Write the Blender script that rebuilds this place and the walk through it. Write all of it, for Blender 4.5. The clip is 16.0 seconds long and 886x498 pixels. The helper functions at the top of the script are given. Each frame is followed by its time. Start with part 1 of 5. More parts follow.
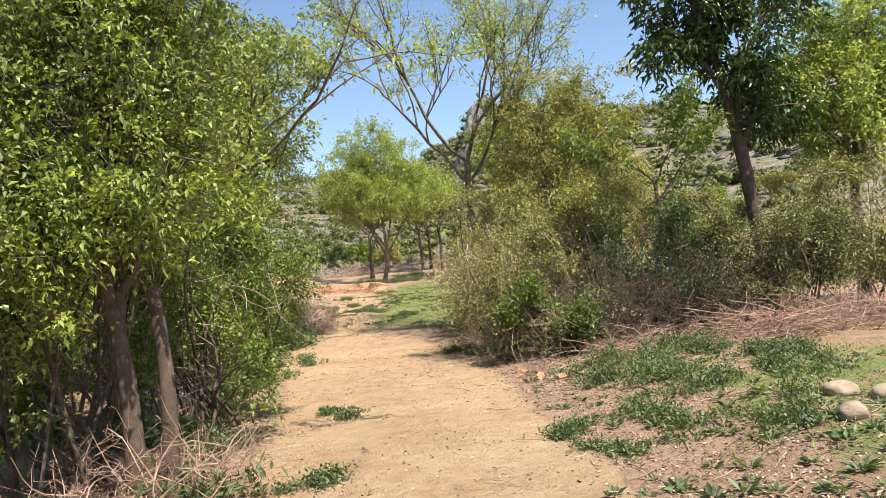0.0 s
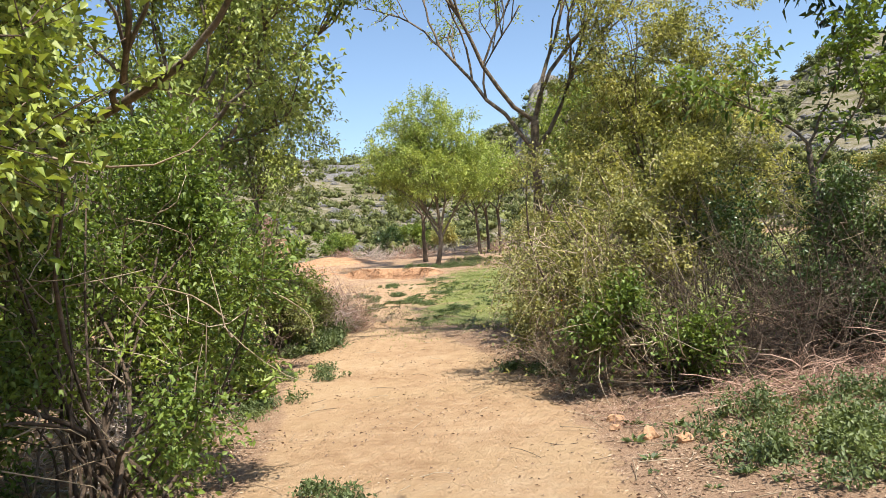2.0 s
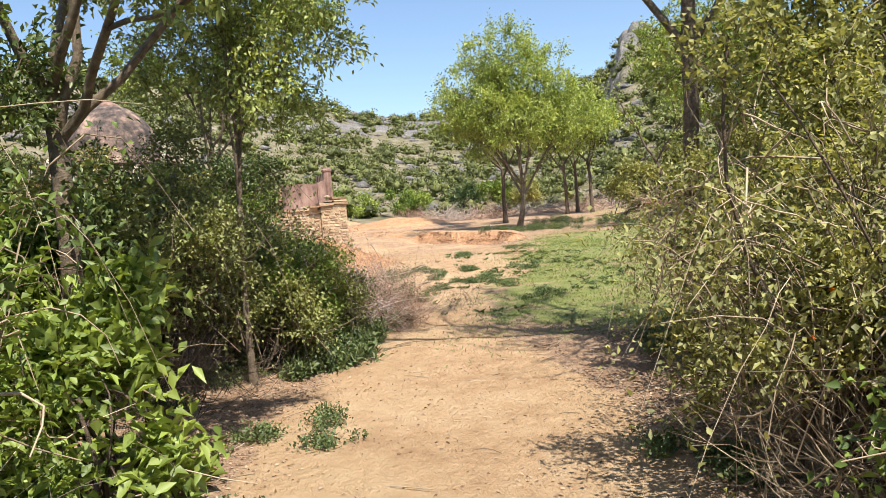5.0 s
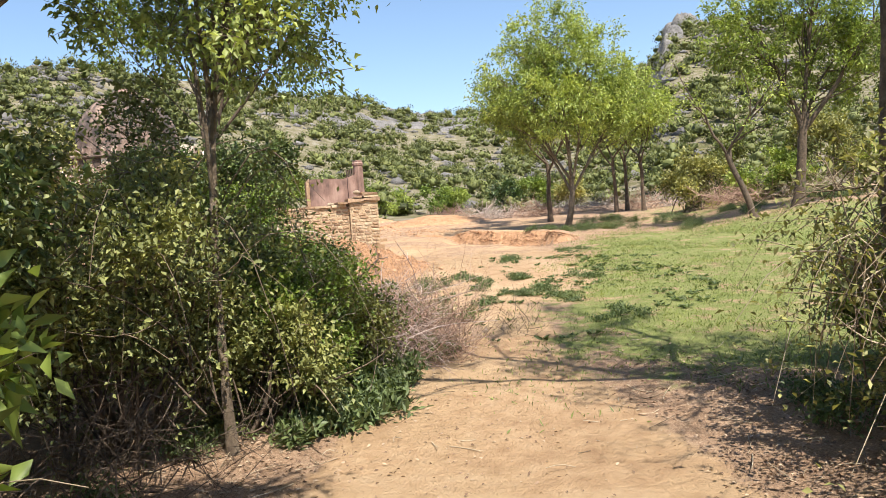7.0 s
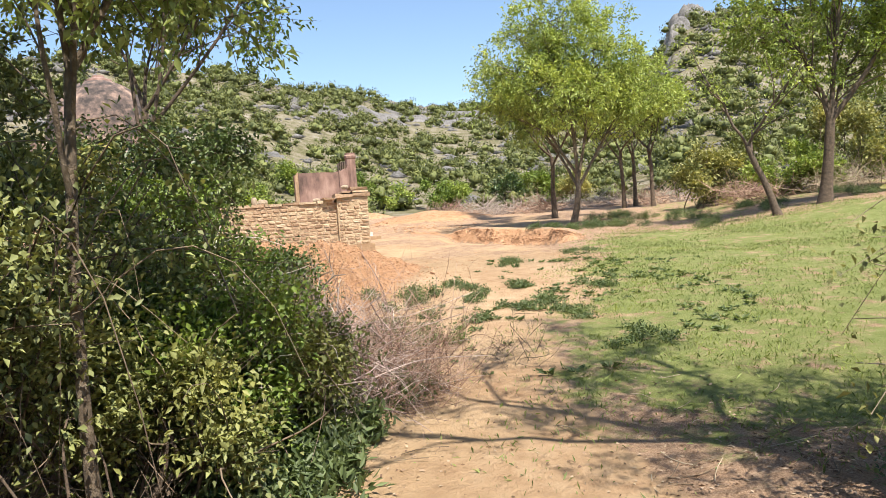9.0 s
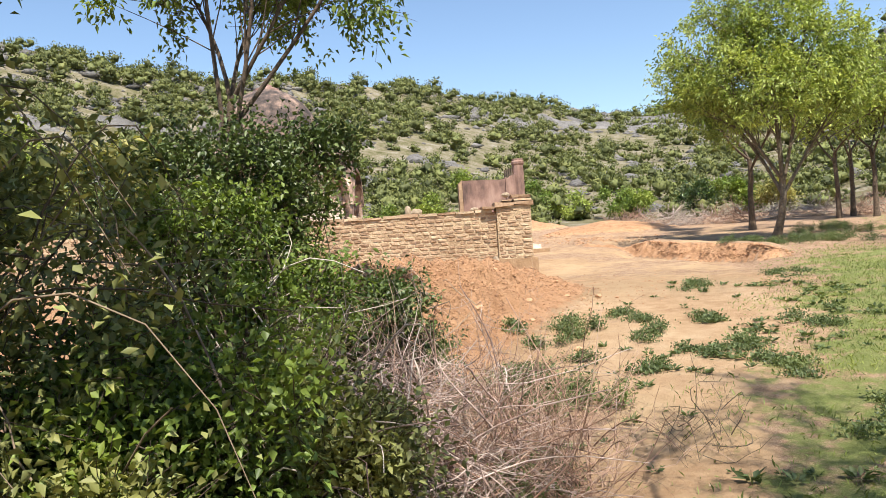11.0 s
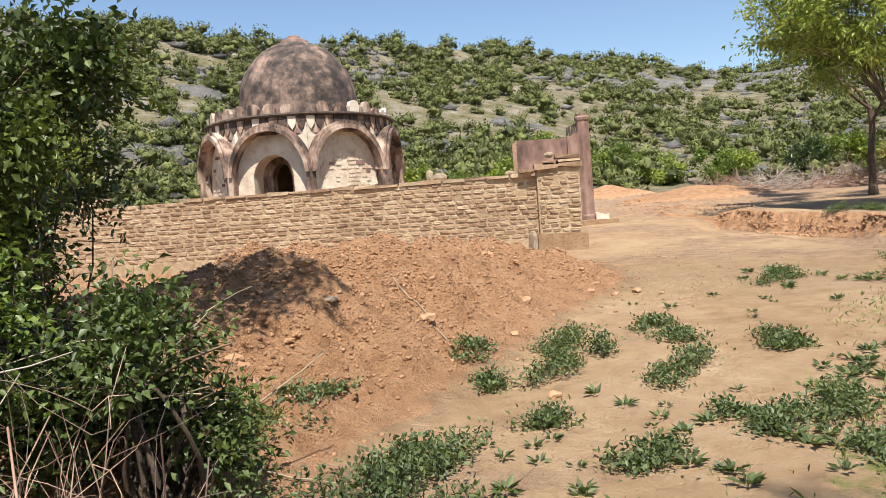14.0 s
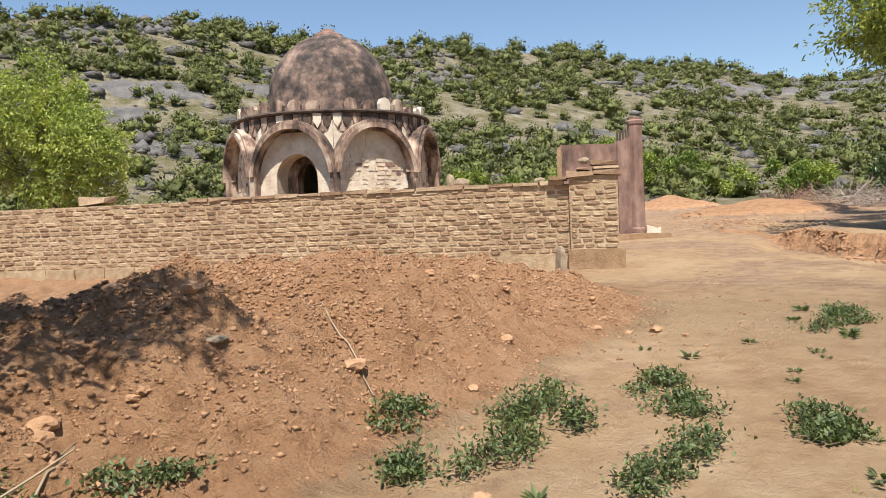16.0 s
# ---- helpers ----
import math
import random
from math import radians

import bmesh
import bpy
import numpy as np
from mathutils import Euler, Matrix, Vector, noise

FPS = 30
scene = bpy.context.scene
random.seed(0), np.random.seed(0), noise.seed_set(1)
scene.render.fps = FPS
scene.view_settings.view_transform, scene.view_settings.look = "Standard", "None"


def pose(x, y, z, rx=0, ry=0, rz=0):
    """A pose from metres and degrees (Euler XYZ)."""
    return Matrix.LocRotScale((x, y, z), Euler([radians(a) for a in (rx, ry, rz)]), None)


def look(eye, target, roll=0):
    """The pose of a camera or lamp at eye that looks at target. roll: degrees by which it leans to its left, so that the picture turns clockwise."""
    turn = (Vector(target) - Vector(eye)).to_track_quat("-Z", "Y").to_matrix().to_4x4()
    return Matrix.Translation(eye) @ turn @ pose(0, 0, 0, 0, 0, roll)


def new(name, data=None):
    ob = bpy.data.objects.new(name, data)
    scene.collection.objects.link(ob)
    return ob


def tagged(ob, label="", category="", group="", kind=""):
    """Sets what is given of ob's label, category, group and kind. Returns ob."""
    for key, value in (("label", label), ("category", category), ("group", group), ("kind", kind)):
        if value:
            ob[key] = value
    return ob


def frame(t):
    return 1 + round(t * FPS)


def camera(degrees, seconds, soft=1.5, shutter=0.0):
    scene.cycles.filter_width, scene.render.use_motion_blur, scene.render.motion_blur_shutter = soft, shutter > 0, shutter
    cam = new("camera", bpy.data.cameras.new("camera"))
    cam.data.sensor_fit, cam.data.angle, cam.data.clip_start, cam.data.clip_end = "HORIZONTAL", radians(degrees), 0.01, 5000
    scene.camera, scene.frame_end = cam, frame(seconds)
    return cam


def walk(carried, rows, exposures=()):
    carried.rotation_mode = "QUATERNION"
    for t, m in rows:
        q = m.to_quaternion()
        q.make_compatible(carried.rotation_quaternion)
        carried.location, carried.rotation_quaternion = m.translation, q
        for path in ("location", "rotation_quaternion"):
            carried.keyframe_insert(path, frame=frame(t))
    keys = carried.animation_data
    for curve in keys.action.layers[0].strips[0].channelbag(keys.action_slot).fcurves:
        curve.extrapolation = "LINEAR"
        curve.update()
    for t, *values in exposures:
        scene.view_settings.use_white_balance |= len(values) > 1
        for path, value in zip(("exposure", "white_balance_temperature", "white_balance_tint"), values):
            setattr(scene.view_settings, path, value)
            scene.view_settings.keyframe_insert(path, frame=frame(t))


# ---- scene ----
cam = camera(61.0, 16.0, soft=0.8)
PATH = [
    (0, (0.039, 5.571, 1.351), (0.069, 7.57, 1.414), -5.9),
    (0.5, (0.033, 6.287, 1.342), (0.044, 8.286, 1.385), -5.6),
    (1, (0.103, 7.011, 1.342), (0.071, 9.011, 1.366), -5.3),
    (1.5, (0.113, 7.802, 1.399), (0.041, 9.801, 1.419), -4.7),
    (2, (0.091, 8.599, 1.465), (-0.039, 10.595, 1.494), -4.8),
    (2.5, (0.107, 9.351, 1.517), (-0.085, 11.342, 1.55), -5.2),
    (3, (-0.009, 10.105, 1.534), (-0.258, 12.089, 1.562), -5.5),
    (3.5, (-0.047, 10.798, 1.544), (-0.335, 12.777, 1.548), -5.5),
    (4, (-0.105, 11.521, 1.572), (-0.409, 13.498, 1.541), -5.1),
    (4.5, (-0.2, 12.283, 1.592), (-0.52, 14.256, 1.53), -4.9),
    (5, (-0.261, 13.091, 1.583), (-0.612, 15.059, 1.519), -4.6),
    (5.2, (-0.338, 13.387, 1.589), (-0.709, 15.351, 1.529), -4.6),
    (7.3, (-0.888, 15.676, 1.658), (-1.338, 17.623, 1.593), -4.5),
    (7.5, (-0.909, 15.858, 1.696), (-1.364, 17.805, 1.63), -4.8),
    (8, (-1.007, 16.264, 1.706), (-1.468, 18.209, 1.643), -5.4),
    (8.5, (-1.004, 16.634, 1.723), (-1.464, 18.579, 1.656), -5.0),
    (9, (-1.002, 17.056, 1.716), (-1.454, 19.002, 1.637), -4.2),
    (9.5, (-1.064, 17.516, 1.715), (-1.567, 19.451, 1.642), -4.0),
    (10, (-1.104, 17.962, 1.72), (-1.731, 19.861, 1.688), -4.3),
    (10.2, (-1.132, 18.141, 1.728), (-1.836, 20.013, 1.718), -4.3),
    (12.3, (-1.367, 20.818, 1.777), (-2.402, 22.527, 1.708), -3.9),
    (12.5, (-1.384, 21.012, 1.783), (-2.445, 22.706, 1.716), -4.3),
    (13, (-1.435, 21.505, 1.722), (-2.55, 23.163, 1.646), -4.8),
    (13.5, (-1.388, 21.975, 1.705), (-2.523, 23.62, 1.621), -4.6),
    (14, (-1.391, 22.454, 1.739), (-2.522, 24.101, 1.648), -4.1),
    (14.5, (-1.351, 22.865, 1.761), (-2.485, 24.509, 1.656), -3.5),
    (15, (-1.343, 23.297, 1.776), (-2.505, 24.921, 1.669), -2.7),
    (15.5, (-1.452, 23.702, 1.783), (-2.671, 25.286, 1.697), -1.9),
    (16, (-1.53, 24.119, 1.785), (-2.802, 25.661, 1.714), -2.3),
]
walk(cam, [(t, look(eye, target, roll)) for t, eye, target, roll in PATH], [(0, 0.93), (5, 0.95), (8, 1.0), (10, 1.0), (12.5, 0.68), (14, 0.64), (16, 0.5)])


# ---- light ----
SUN_DIR = Vector((0.33, -0.38, 0.87)).normalized()   # towards the sun
sun = new("sun", bpy.data.lights.new("sun", "SUN"))
sun.data.energy, sun.data.angle, sun.data.color = 5.0, radians(0.53), (1.0, 0.94, 0.84)
sun.matrix_world = look((0, 0, 60), Vector((0, 0, 60)) - SUN_DIR)
world = bpy.data.worlds.new("world")
scene.world = world
world.use_nodes = True
sky = world.node_tree.nodes.new("ShaderNodeTexSky")
sky.sky_type, sky.sun_disc = "NISHITA", False
sky.sun_elevation = math.asin(SUN_DIR.z)
sky.sun_rotation = math.atan2(SUN_DIR.x, SUN_DIR.y)
sky.dust_density, sky.air_density, sky.ozone_density = 0.5, 1.0, 2.2
background = world.node_tree.nodes["Background"]
background.inputs[1].default_value = 0.105
world.node_tree.links.new(sky.outputs[0], background.inputs[0])

RNG = np.random.default_rng(7)


# ---- materials ----
def nodes_of(name):
    m = bpy.data.materials.new(name)
    m.use_nodes = True
    t = m.node_tree
    return m, t, t.nodes["Principled BSDF"], t.nodes["Material Output"]


def node(t, kind, **inputs):
    n = t.nodes.new(kind)
    for k, v in inputs.items():
        n.inputs[k.replace("_", " ")].default_value = v
    return n


def noise_node(t, scale, detail=4.0, rough=0.6, squash=1.0):
    n = node(t, "ShaderNodeTexNoise", Scale=scale, Detail=detail, Roughness=rough)
    geo = t.nodes.new("ShaderNodeNewGeometry")
    if squash == 1.0:
        t.links.new(geo.outputs["Position"], n.inputs["Vector"])
    else:                                   # drawn out downwards, as rain leaves it
        v = t.nodes.new("ShaderNodeVectorMath")
        v.operation = "MULTIPLY"
        v.inputs[1].default_value = (1, 1, squash)
        t.links.new(geo.outputs["Position"], v.inputs[0])
        t.links.new(v.outputs[0], n.inputs["Vector"])
    return n.outputs["Fac"]


def ramp(t, fac, stops):
    r = t.nodes.new("ShaderNodeValToRGB")
    e = r.color_ramp.elements
    while len(e) < len(stops):
        e.new(0.5)
    for el, (p, c) in zip(e, stops):
        el.position = p
        el.color = (*c, 1) if len(c) == 3 else c
    t.links.new(fac, r.inputs[0])
    return r.outputs[0]


def mix(t, fac, a, b, mode="MIX"):
    n = t.nodes.new("ShaderNodeMix")
    n.data_type, n.blend_type = "RGBA", mode
    for sock, v in ((n.inputs[0], fac), (n.inputs[6], a), (n.inputs[7], b)):
        if isinstance(v, (int, float)):
            sock.default_value = v
        elif isinstance(v, tuple):
            sock.default_value = (*v, 1)
        else:
            t.links.new(v, sock)
    return n.outputs[2]


def calc(t, op, a, b=0.0, clamp=False):
    n = t.nodes.new("ShaderNodeMath")
    n.operation, n.use_clamp = op, clamp
    for sock, v in zip(n.inputs, (a, b)):
        if isinstance(v, (int, float)):
            sock.default_value = v
        else:
            t.links.new(v, sock)
    return n.outputs[0]


def bump(t, bsdf, height, strength, distance):
    n = node(t, "ShaderNodeBump", Strength=strength, Distance=distance)
    t.links.new(height, n.inputs["Height"])
    t.links.new(n.outputs[0], bsdf.inputs["Normal"])


def leaf_material(name, dark, light, rough=0.5, through_light=0.38):
    """Leaves: each leaf its own tint, light passing through the blade."""
    m, t, b, out = nodes_of(name)
    geo = t.nodes.new("ShaderNodeNewGeometry")
    col = ramp(t, geo.outputs["Random Per Island"], [(0.0, dark), (0.62, light), (1.0, tuple(min(1, c * 1.35) for c in light))])
    blotch = noise_node(t, 2.2, 2.0)
    col = mix(t, calc(t, "MULTIPLY", blotch, 0.45), col, tuple(c * 0.72 for c in dark))
    young = calc(t, "MULTIPLY", calc(t, "SUBTRACT", noise_node(t, 1.1, 3.0), 0.5), 3.2, clamp=True)      # sprays of fresher growth
    col = mix(t, young, col, (min(1, light[0] * 1.35), min(1, light[1] * 1.22), light[2] * 0.9))
    t.links.new(col, b.inputs["Base Color"])
    b.inputs["Roughness"].default_value = rough
    tr = t.nodes.new("ShaderNodeBsdfTranslucent")
    t.links.new(mix(t, 1.0, col, (1.0, 1.0, 0.55), "MULTIPLY"), tr.inputs[0])
    mx = node(t, "ShaderNodeMixShader")
    mx.inputs[0].default_value = through_light
    t.links.new(b.outputs[0], mx.inputs[1])
    t.links.new(tr.outputs[0], mx.inputs[2])
    t.links.new(mx.outputs[0], out.inputs[0])
    return m


def plain_material(name, stops, scale=8.0, rough=0.85, bumps=((30.0, 0.5, 0.01),), per_piece=0.0, per_island=0.0, coarse=0.0, squash=1.0):
    """Solid stuff with grain, blotches and fine relief; pieces may differ in tint."""
    m, t, b, out = nodes_of(name)
    fac = noise_node(t, scale, 6.0, 0.65, squash)
    if coarse:
        fac = calc(t, "ADD", calc(t, "MULTIPLY", fac, 0.6), calc(t, "MULTIPLY", noise_node(t, coarse, 3.0), 0.4))
    if per_piece:
        info = t.nodes.new("ShaderNodeObjectInfo")
        fac = calc(t, "ADD", fac, calc(t, "MULTIPLY", calc(t, "SUBTRACT", info.outputs["Random"], 0.5), per_piece))
    if per_island:
        geo = t.nodes.new("ShaderNodeNewGeometry")
        fac = calc(t, "ADD", fac, calc(t, "MULTIPLY", calc(t, "SUBTRACT", geo.outputs["Random Per Island"], 0.5), per_island))
    t.links.new(ramp(t, fac, stops), b.inputs["Base Color"])
    b.inputs["Roughness"].default_value = rough
    for s, k, d in bumps[:1]:
        bump(t, b, noise_node(t, s, 8.0, 0.7), k, d)
    return m


def ground_material():
    """Sandy path, dug red earth, lawn soil, leaf litter and the stony hillside, by the masks stored on the sheet."""
    m, t, b, out = nodes_of("ground_soil")

    def mask(name, scale, spread, detail=5.0):
        a = t.nodes.new("ShaderNodeAttribute")
        a.attribute_name = name
        n = calc(t, "MULTIPLY", calc(t, "SUBTRACT", noise_node(t, scale, detail, 0.68), 0.5), spread)
        v = calc(t, "ADD", a.outputs["Fac"], n)
        return calc(t, "MULTIPLY", calc(t, "SUBTRACT", v, 0.38), 4.0, clamp=True)

    fine, mid, big = noise_node(t, 70.0, 8.0, 0.75), noise_node(t, 5.0, 6.0, 0.65), noise_node(t, 0.7, 4.0)
    litter = ramp(t, calc(t, "ADD", calc(t, "MULTIPLY", fine, 0.7), calc(t, "MULTIPLY", mid, 0.3)),
                  [(0.32, (0.13, 0.08, 0.05)), (0.5, (0.33, 0.215, 0.14)), (0.66, (0.52, 0.38, 0.26))])
    sand = ramp(t, calc(t, "ADD", calc(t, "MULTIPLY", big, 0.5), calc(t, "MULTIPLY", mid, 0.5)),
                [(0.34, (0.30, 0.185, 0.105)), (0.50, (0.43, 0.288, 0.17)), (0.66, (0.51, 0.37, 0.235))])
    sand = mix(t, calc(t, "MULTIPLY", calc(t, "SUBTRACT", fine, 0.52), 0.9, clamp=True), sand, (0.30, 0.185, 0.11))
    sand = mix(t, calc(t, "MULTIPLY", calc(t, "SUBTRACT", noise_node(t, 0.55, 5.0, 0.6), 0.46), 3.0, clamp=True), sand, (0.46, 0.325, 0.19))
    red = ramp(t, calc(t, "ADD", calc(t, "MULTIPLY", fine, 0.45), calc(t, "MULTIPLY", mid, 0.55)),
               [(0.3, (0.24, 0.12, 0.062)), (0.5, (0.55, 0.312, 0.172)), (0.7, (0.64, 0.41, 0.25))])
    crumb = noise_node(t, 24.0, 7.0, 0.72)
    # hollows between crumbs darkened in the colour, standing in for their shade
    red = mix(t, calc(t, "MULTIPLY", calc(t, "SUBTRACT", 0.43, crumb), 4.0, clamp=True), red, (0.22, 0.105, 0.052))
    grass = ramp(t, calc(t, "ADD", calc(t, "MULTIPLY", fine, 0.6), calc(t, "MULTIPLY", mid, 0.4)),
                 [(0.3, (0.10, 0.12, 0.035)), (0.5, (0.185, 0.21, 0.068)), (0.68, (0.34, 0.28, 0.15))])
    stony = noise_node(t, 0.55, 11.0, 0.82)
    hill = ramp(t, stony, [(0.34, (0.065, 0.07, 0.027)), (0.44, (0.125, 0.115, 0.058)), (0.52, (0.185, 0.16, 0.108)), (0.60, (0.25, 0.225, 0.175)), (0.72, (0.34, 0.315, 0.275))])
    col = mix(t, mask("red", 2.5, 0.7), litter, red)
    col = mix(t, mask("sand", 3.4, 1.2), col, sand)
    col = mix(t, mask("grass", 2.6, 1.9), col, grass)
    col = mix(t, mask("hill", 0.5, 0.4), col, hill)
    t.links.new(col, b.inputs["Base Color"])
    b.inputs["Roughness"].default_value = 0.95
    b.inputs["Specular IOR Level"].default_value = 0.085
    h = calc(t, "ADD", calc(t, "MULTIPLY", noise_node(t, 7.0, 9.0, 0.72), 1.2), calc(t, "MULTIPLY", fine, 0.25))
    dug = t.nodes.new("ShaderNodeAttribute")
    dug.attribute_name = "red"
    h = calc(t, "ADD", h, calc(t, "MULTIPLY", calc(t, "MULTIPLY", crumb, dug.outputs["Fac"]), 0.9))
    h = calc(t, "MULTIPLY", h, calc(t, "ADD", calc(t, "MULTIPLY", dug.outputs["Fac"], 0.45), 0.7))
    bump(t, b, h, 0.9, 0.10)
    return m


GROUND = ground_material()
BARK = plain_material("bark_grey_brown", [(0.3, (0.07, 0.05, 0.035)), (0.55, (0.16, 0.12, 0.08)), (0.75, (0.29, 0.23, 0.165))], 14, 0.9, ((55.0, 0.9, 0.02),))
BARK_DARK = plain_material("bark_dark", [(0.3, (0.05, 0.035, 0.025)), (0.6, (0.13, 0.09, 0.06)), (0.8, (0.23, 0.17, 0.12))], 14, 0.9, ((55.0, 0.9, 0.02),))
TWIG = plain_material("twig_brown", [(0.3, (0.09, 0.062, 0.04)), (0.7, (0.22, 0.165, 0.11))], 6, 0.85, per_island=0.4)
DRY = plain_material("twig_bleached", [(0.25, (0.15, 0.105, 0.065)), (0.5, (0.28, 0.215, 0.14)), (0.8, (0.46, 0.37, 0.26))], 5, 0.8, per_island=0.7)
THORN = plain_material("thorn_russet", [(0.25, (0.18, 0.10, 0.07)), (0.5, (0.37, 0.225, 0.16)), (0.8, (0.54, 0.38, 0.285))], 5, 0.85, per_island=0.6)
GREY_TWIG = plain_material("twig_grey_mauve", [(0.25, (0.16, 0.12, 0.10)), (0.5, (0.35, 0.28, 0.24)), (0.8, (0.58, 0.50, 0.43))], 5, 0.85, per_island=0.7)
MAUVE = plain_material("twig_mauve", [(0.25, (0.17, 0.105, 0.085)), (0.5, (0.37, 0.27, 0.23)), (0.8, (0.60, 0.485, 0.43))], 5, 0.85, per_island=0.7)
LEAF_BRIGHT = leaf_material("leaf_bright", (0.085, 0.135, 0.022), (0.31, 0.385, 0.085))
LEAF_MID = leaf_material("leaf_mid", (0.065, 0.11, 0.02), (0.20, 0.275, 0.055))
LEAF_DUSTY = leaf_material("leaf_dusty", (0.07, 0.085, 0.028), (0.25, 0.27, 0.095), 0.6, 0.25)
LEAF_YELLOW = leaf_material("leaf_yellow_olive", (0.16, 0.17, 0.055), (0.45, 0.44, 0.16), 0.6, 0.45)
LEAF_OLIVE = leaf_material("leaf_olive", (0.12, 0.13, 0.042), (0.37, 0.36, 0.135), 0.6)
LEAF_DARK = leaf_material("leaf_dark_glossy", (0.022, 0.045, 0.014), (0.08, 0.13, 0.036), 0.35, 0.22)
LEAF_LIME = leaf_material("leaf_lime", (0.18, 0.245, 0.05), (0.41, 0.48, 0.14), 0.5, 0.42)
LEAF_AIRY = leaf_material("leaf_airy", (0.13, 0.17, 0.05), (0.36, 0.42, 0.14))
LEAF_DEEP = leaf_material("leaf_deep_green", (0.035, 0.06, 0.016), (0.125, 0.17, 0.05), 0.45, 0.25)
LEAF_WEED = leaf_material("leaf_weed", (0.058, 0.086, 0.034), (0.158, 0.205, 0.08))
LEAF_SCRUB = leaf_material("leaf_scrub", (0.05, 0.062, 0.018), (0.175, 0.195, 0.06), 0.7, 0.22)
BLADE = leaf_material("grass_blade", (0.11, 0.145, 0.04), (0.285, 0.335, 0.105), 0.6, 0.35)
PETAL = leaf_material("petal_orange", (0.6, 0.12, 0.01), (0.85, 0.26, 0.02))
LITTER = plain_material("dead_leaf", [(0.3, (0.15, 0.09, 0.058)), (0.5, (0.30, 0.20, 0.13)), (0.75, (0.43, 0.32, 0.22))], 3, 0.9, per_island=0.8)
CLOD = plain_material("earth_clod", [(0.3, (0.25, 0.125, 0.065)), (0.55, (0.46, 0.26, 0.14)), (0.75, (0.56, 0.345, 0.20))], 12, 0.95, ((45.0, 0.9, 0.02),), per_island=0.25)
ROCK = plain_material("pale_stone", [(0.3, (0.22, 0.16, 0.10)), (0.6, (0.38, 0.30, 0.21)), (0.8, (0.50, 0.43, 0.33))], 9, 0.9, ((40.0, 0.7, 0.015),))
HILL_ROCK = plain_material("hill_rock", [(0.3, (0.07, 0.065, 0.06)), (0.5, (0.16, 0.15, 0.142)), (0.72, (0.29, 0.27, 0.25))], 0.8, 0.9, ((2.5, 1.0, 0.35),), coarse=0.15)
BRICK = plain_material("old_brick", [(0.28, (0.205, 0.125, 0.075)), (0.5, (0.37, 0.245, 0.15)), (0.72, (0.50, 0.38, 0.25))], 16, 0.95, ((60.0, 0.9, 0.02),), per_piece=0.32, coarse=0.6)
BRICK_STUFF = plain_material("old_brick_rest", [(0.28, (0.205, 0.125, 0.075)), (0.5, (0.37, 0.245, 0.15)), (0.72, (0.50, 0.38, 0.25))], 16, 0.95, ((60.0, 0.9, 0.02),), per_island=0.32, coarse=0.6)
MORTAR = plain_material("lime_mortar", [(0.30, (0.26, 0.17, 0.10)), (0.5, (0.43, 0.31, 0.19)), (0.70, (0.60, 0.48, 0.32))], 7, 0.95, ((35.0, 0.9, 0.03),), coarse=0.8)
MUD = plain_material("mud_render", [(0.3, (0.25, 0.15, 0.08)), (0.6, (0.36, 0.235, 0.135)), (0.8, (0.45, 0.32, 0.20))], 6, 0.95, ((25.0, 0.8, 0.03),))
PLASTER = plain_material("weathered_plaster", [(0.40, (0.04, 0.03, 0.025)), (0.465, (0.13, 0.085, 0.065)), (0.52, (0.30, 0.20, 0.15)), (0.58, (0.50, 0.385, 0.295)), (0.68, (0.66, 0.57, 0.46))], 3.4, 0.92, ((22.0, 0.8, 0.03),), coarse=1.1, squash=0.35)
PLASTER_DOME = plain_material("dome_plaster", [(0.40, (0.035, 0.028, 0.025)), (0.48, (0.10, 0.072, 0.06)), (0.55, (0.23, 0.155, 0.12)), (0.66, (0.42, 0.30, 0.225))], 3.2, 0.92, ((18.0, 0.8, 0.03),), coarse=0.6)
PLASTER_PALE = plain_material("pale_limewash", [(0.30, (0.34, 0.23, 0.16)), (0.45, (0.62, 0.50, 0.38)), (0.65, (0.80, 0.72, 0.60))], 3.5, 0.9, ((22.0, 0.8, 0.03),), coarse=1.2)
PLASTER_PINK = plain_material("pink_plaster", [(0.36, (0.08, 0.05, 0.042)), (0.5, (0.24, 0.145, 0.115)), (0.68, (0.42, 0.285, 0.225))], 3.0, 0.92, ((25.0, 0.6, 0.02),), coarse=0.9, squash=0.4)
STAIN = plain_material("black_stain_stone", [(0.35, (0.035, 0.026, 0.022)), (0.6, (0.11, 0.075, 0.055)), (0.8, (0.24, 0.17, 0.12))], 5, 0.92, ((30.0, 0.8, 0.02),))


# ---- mesh helpers ----
def mesh_of(name, verts, tris, material, smooth=False):
    verts, tris = np.asarray(verts, np.float32), np.asarray(tris, np.int32)
    me = bpy.data.meshes.new(name)
    me.vertices.add(len(verts))
    me.vertices.foreach_set("co", verts.ravel())
    k = tris.shape[1]
    me.loops.add(len(tris) * k)
    me.loops.foreach_set("vertex_index", tris.ravel())
    me.polygons.add(len(tris))
    me.polygons.foreach_set("loop_start", np.arange(len(tris), dtype=np.int32) * k)
    if smooth:
        me.polygons.foreach_set("use_smooth", np.ones(len(tris), bool))
    me.update(calc_edges=True)
    me.materials.append(material)
    return me


def part(name, me, parent=None, label="", kind=""):
    """A mesh, or a bmesh with its material, as one object under a thing."""
    ob = new(name, me)
    ob.parent = parent
    return tagged(ob, label, kind=kind)


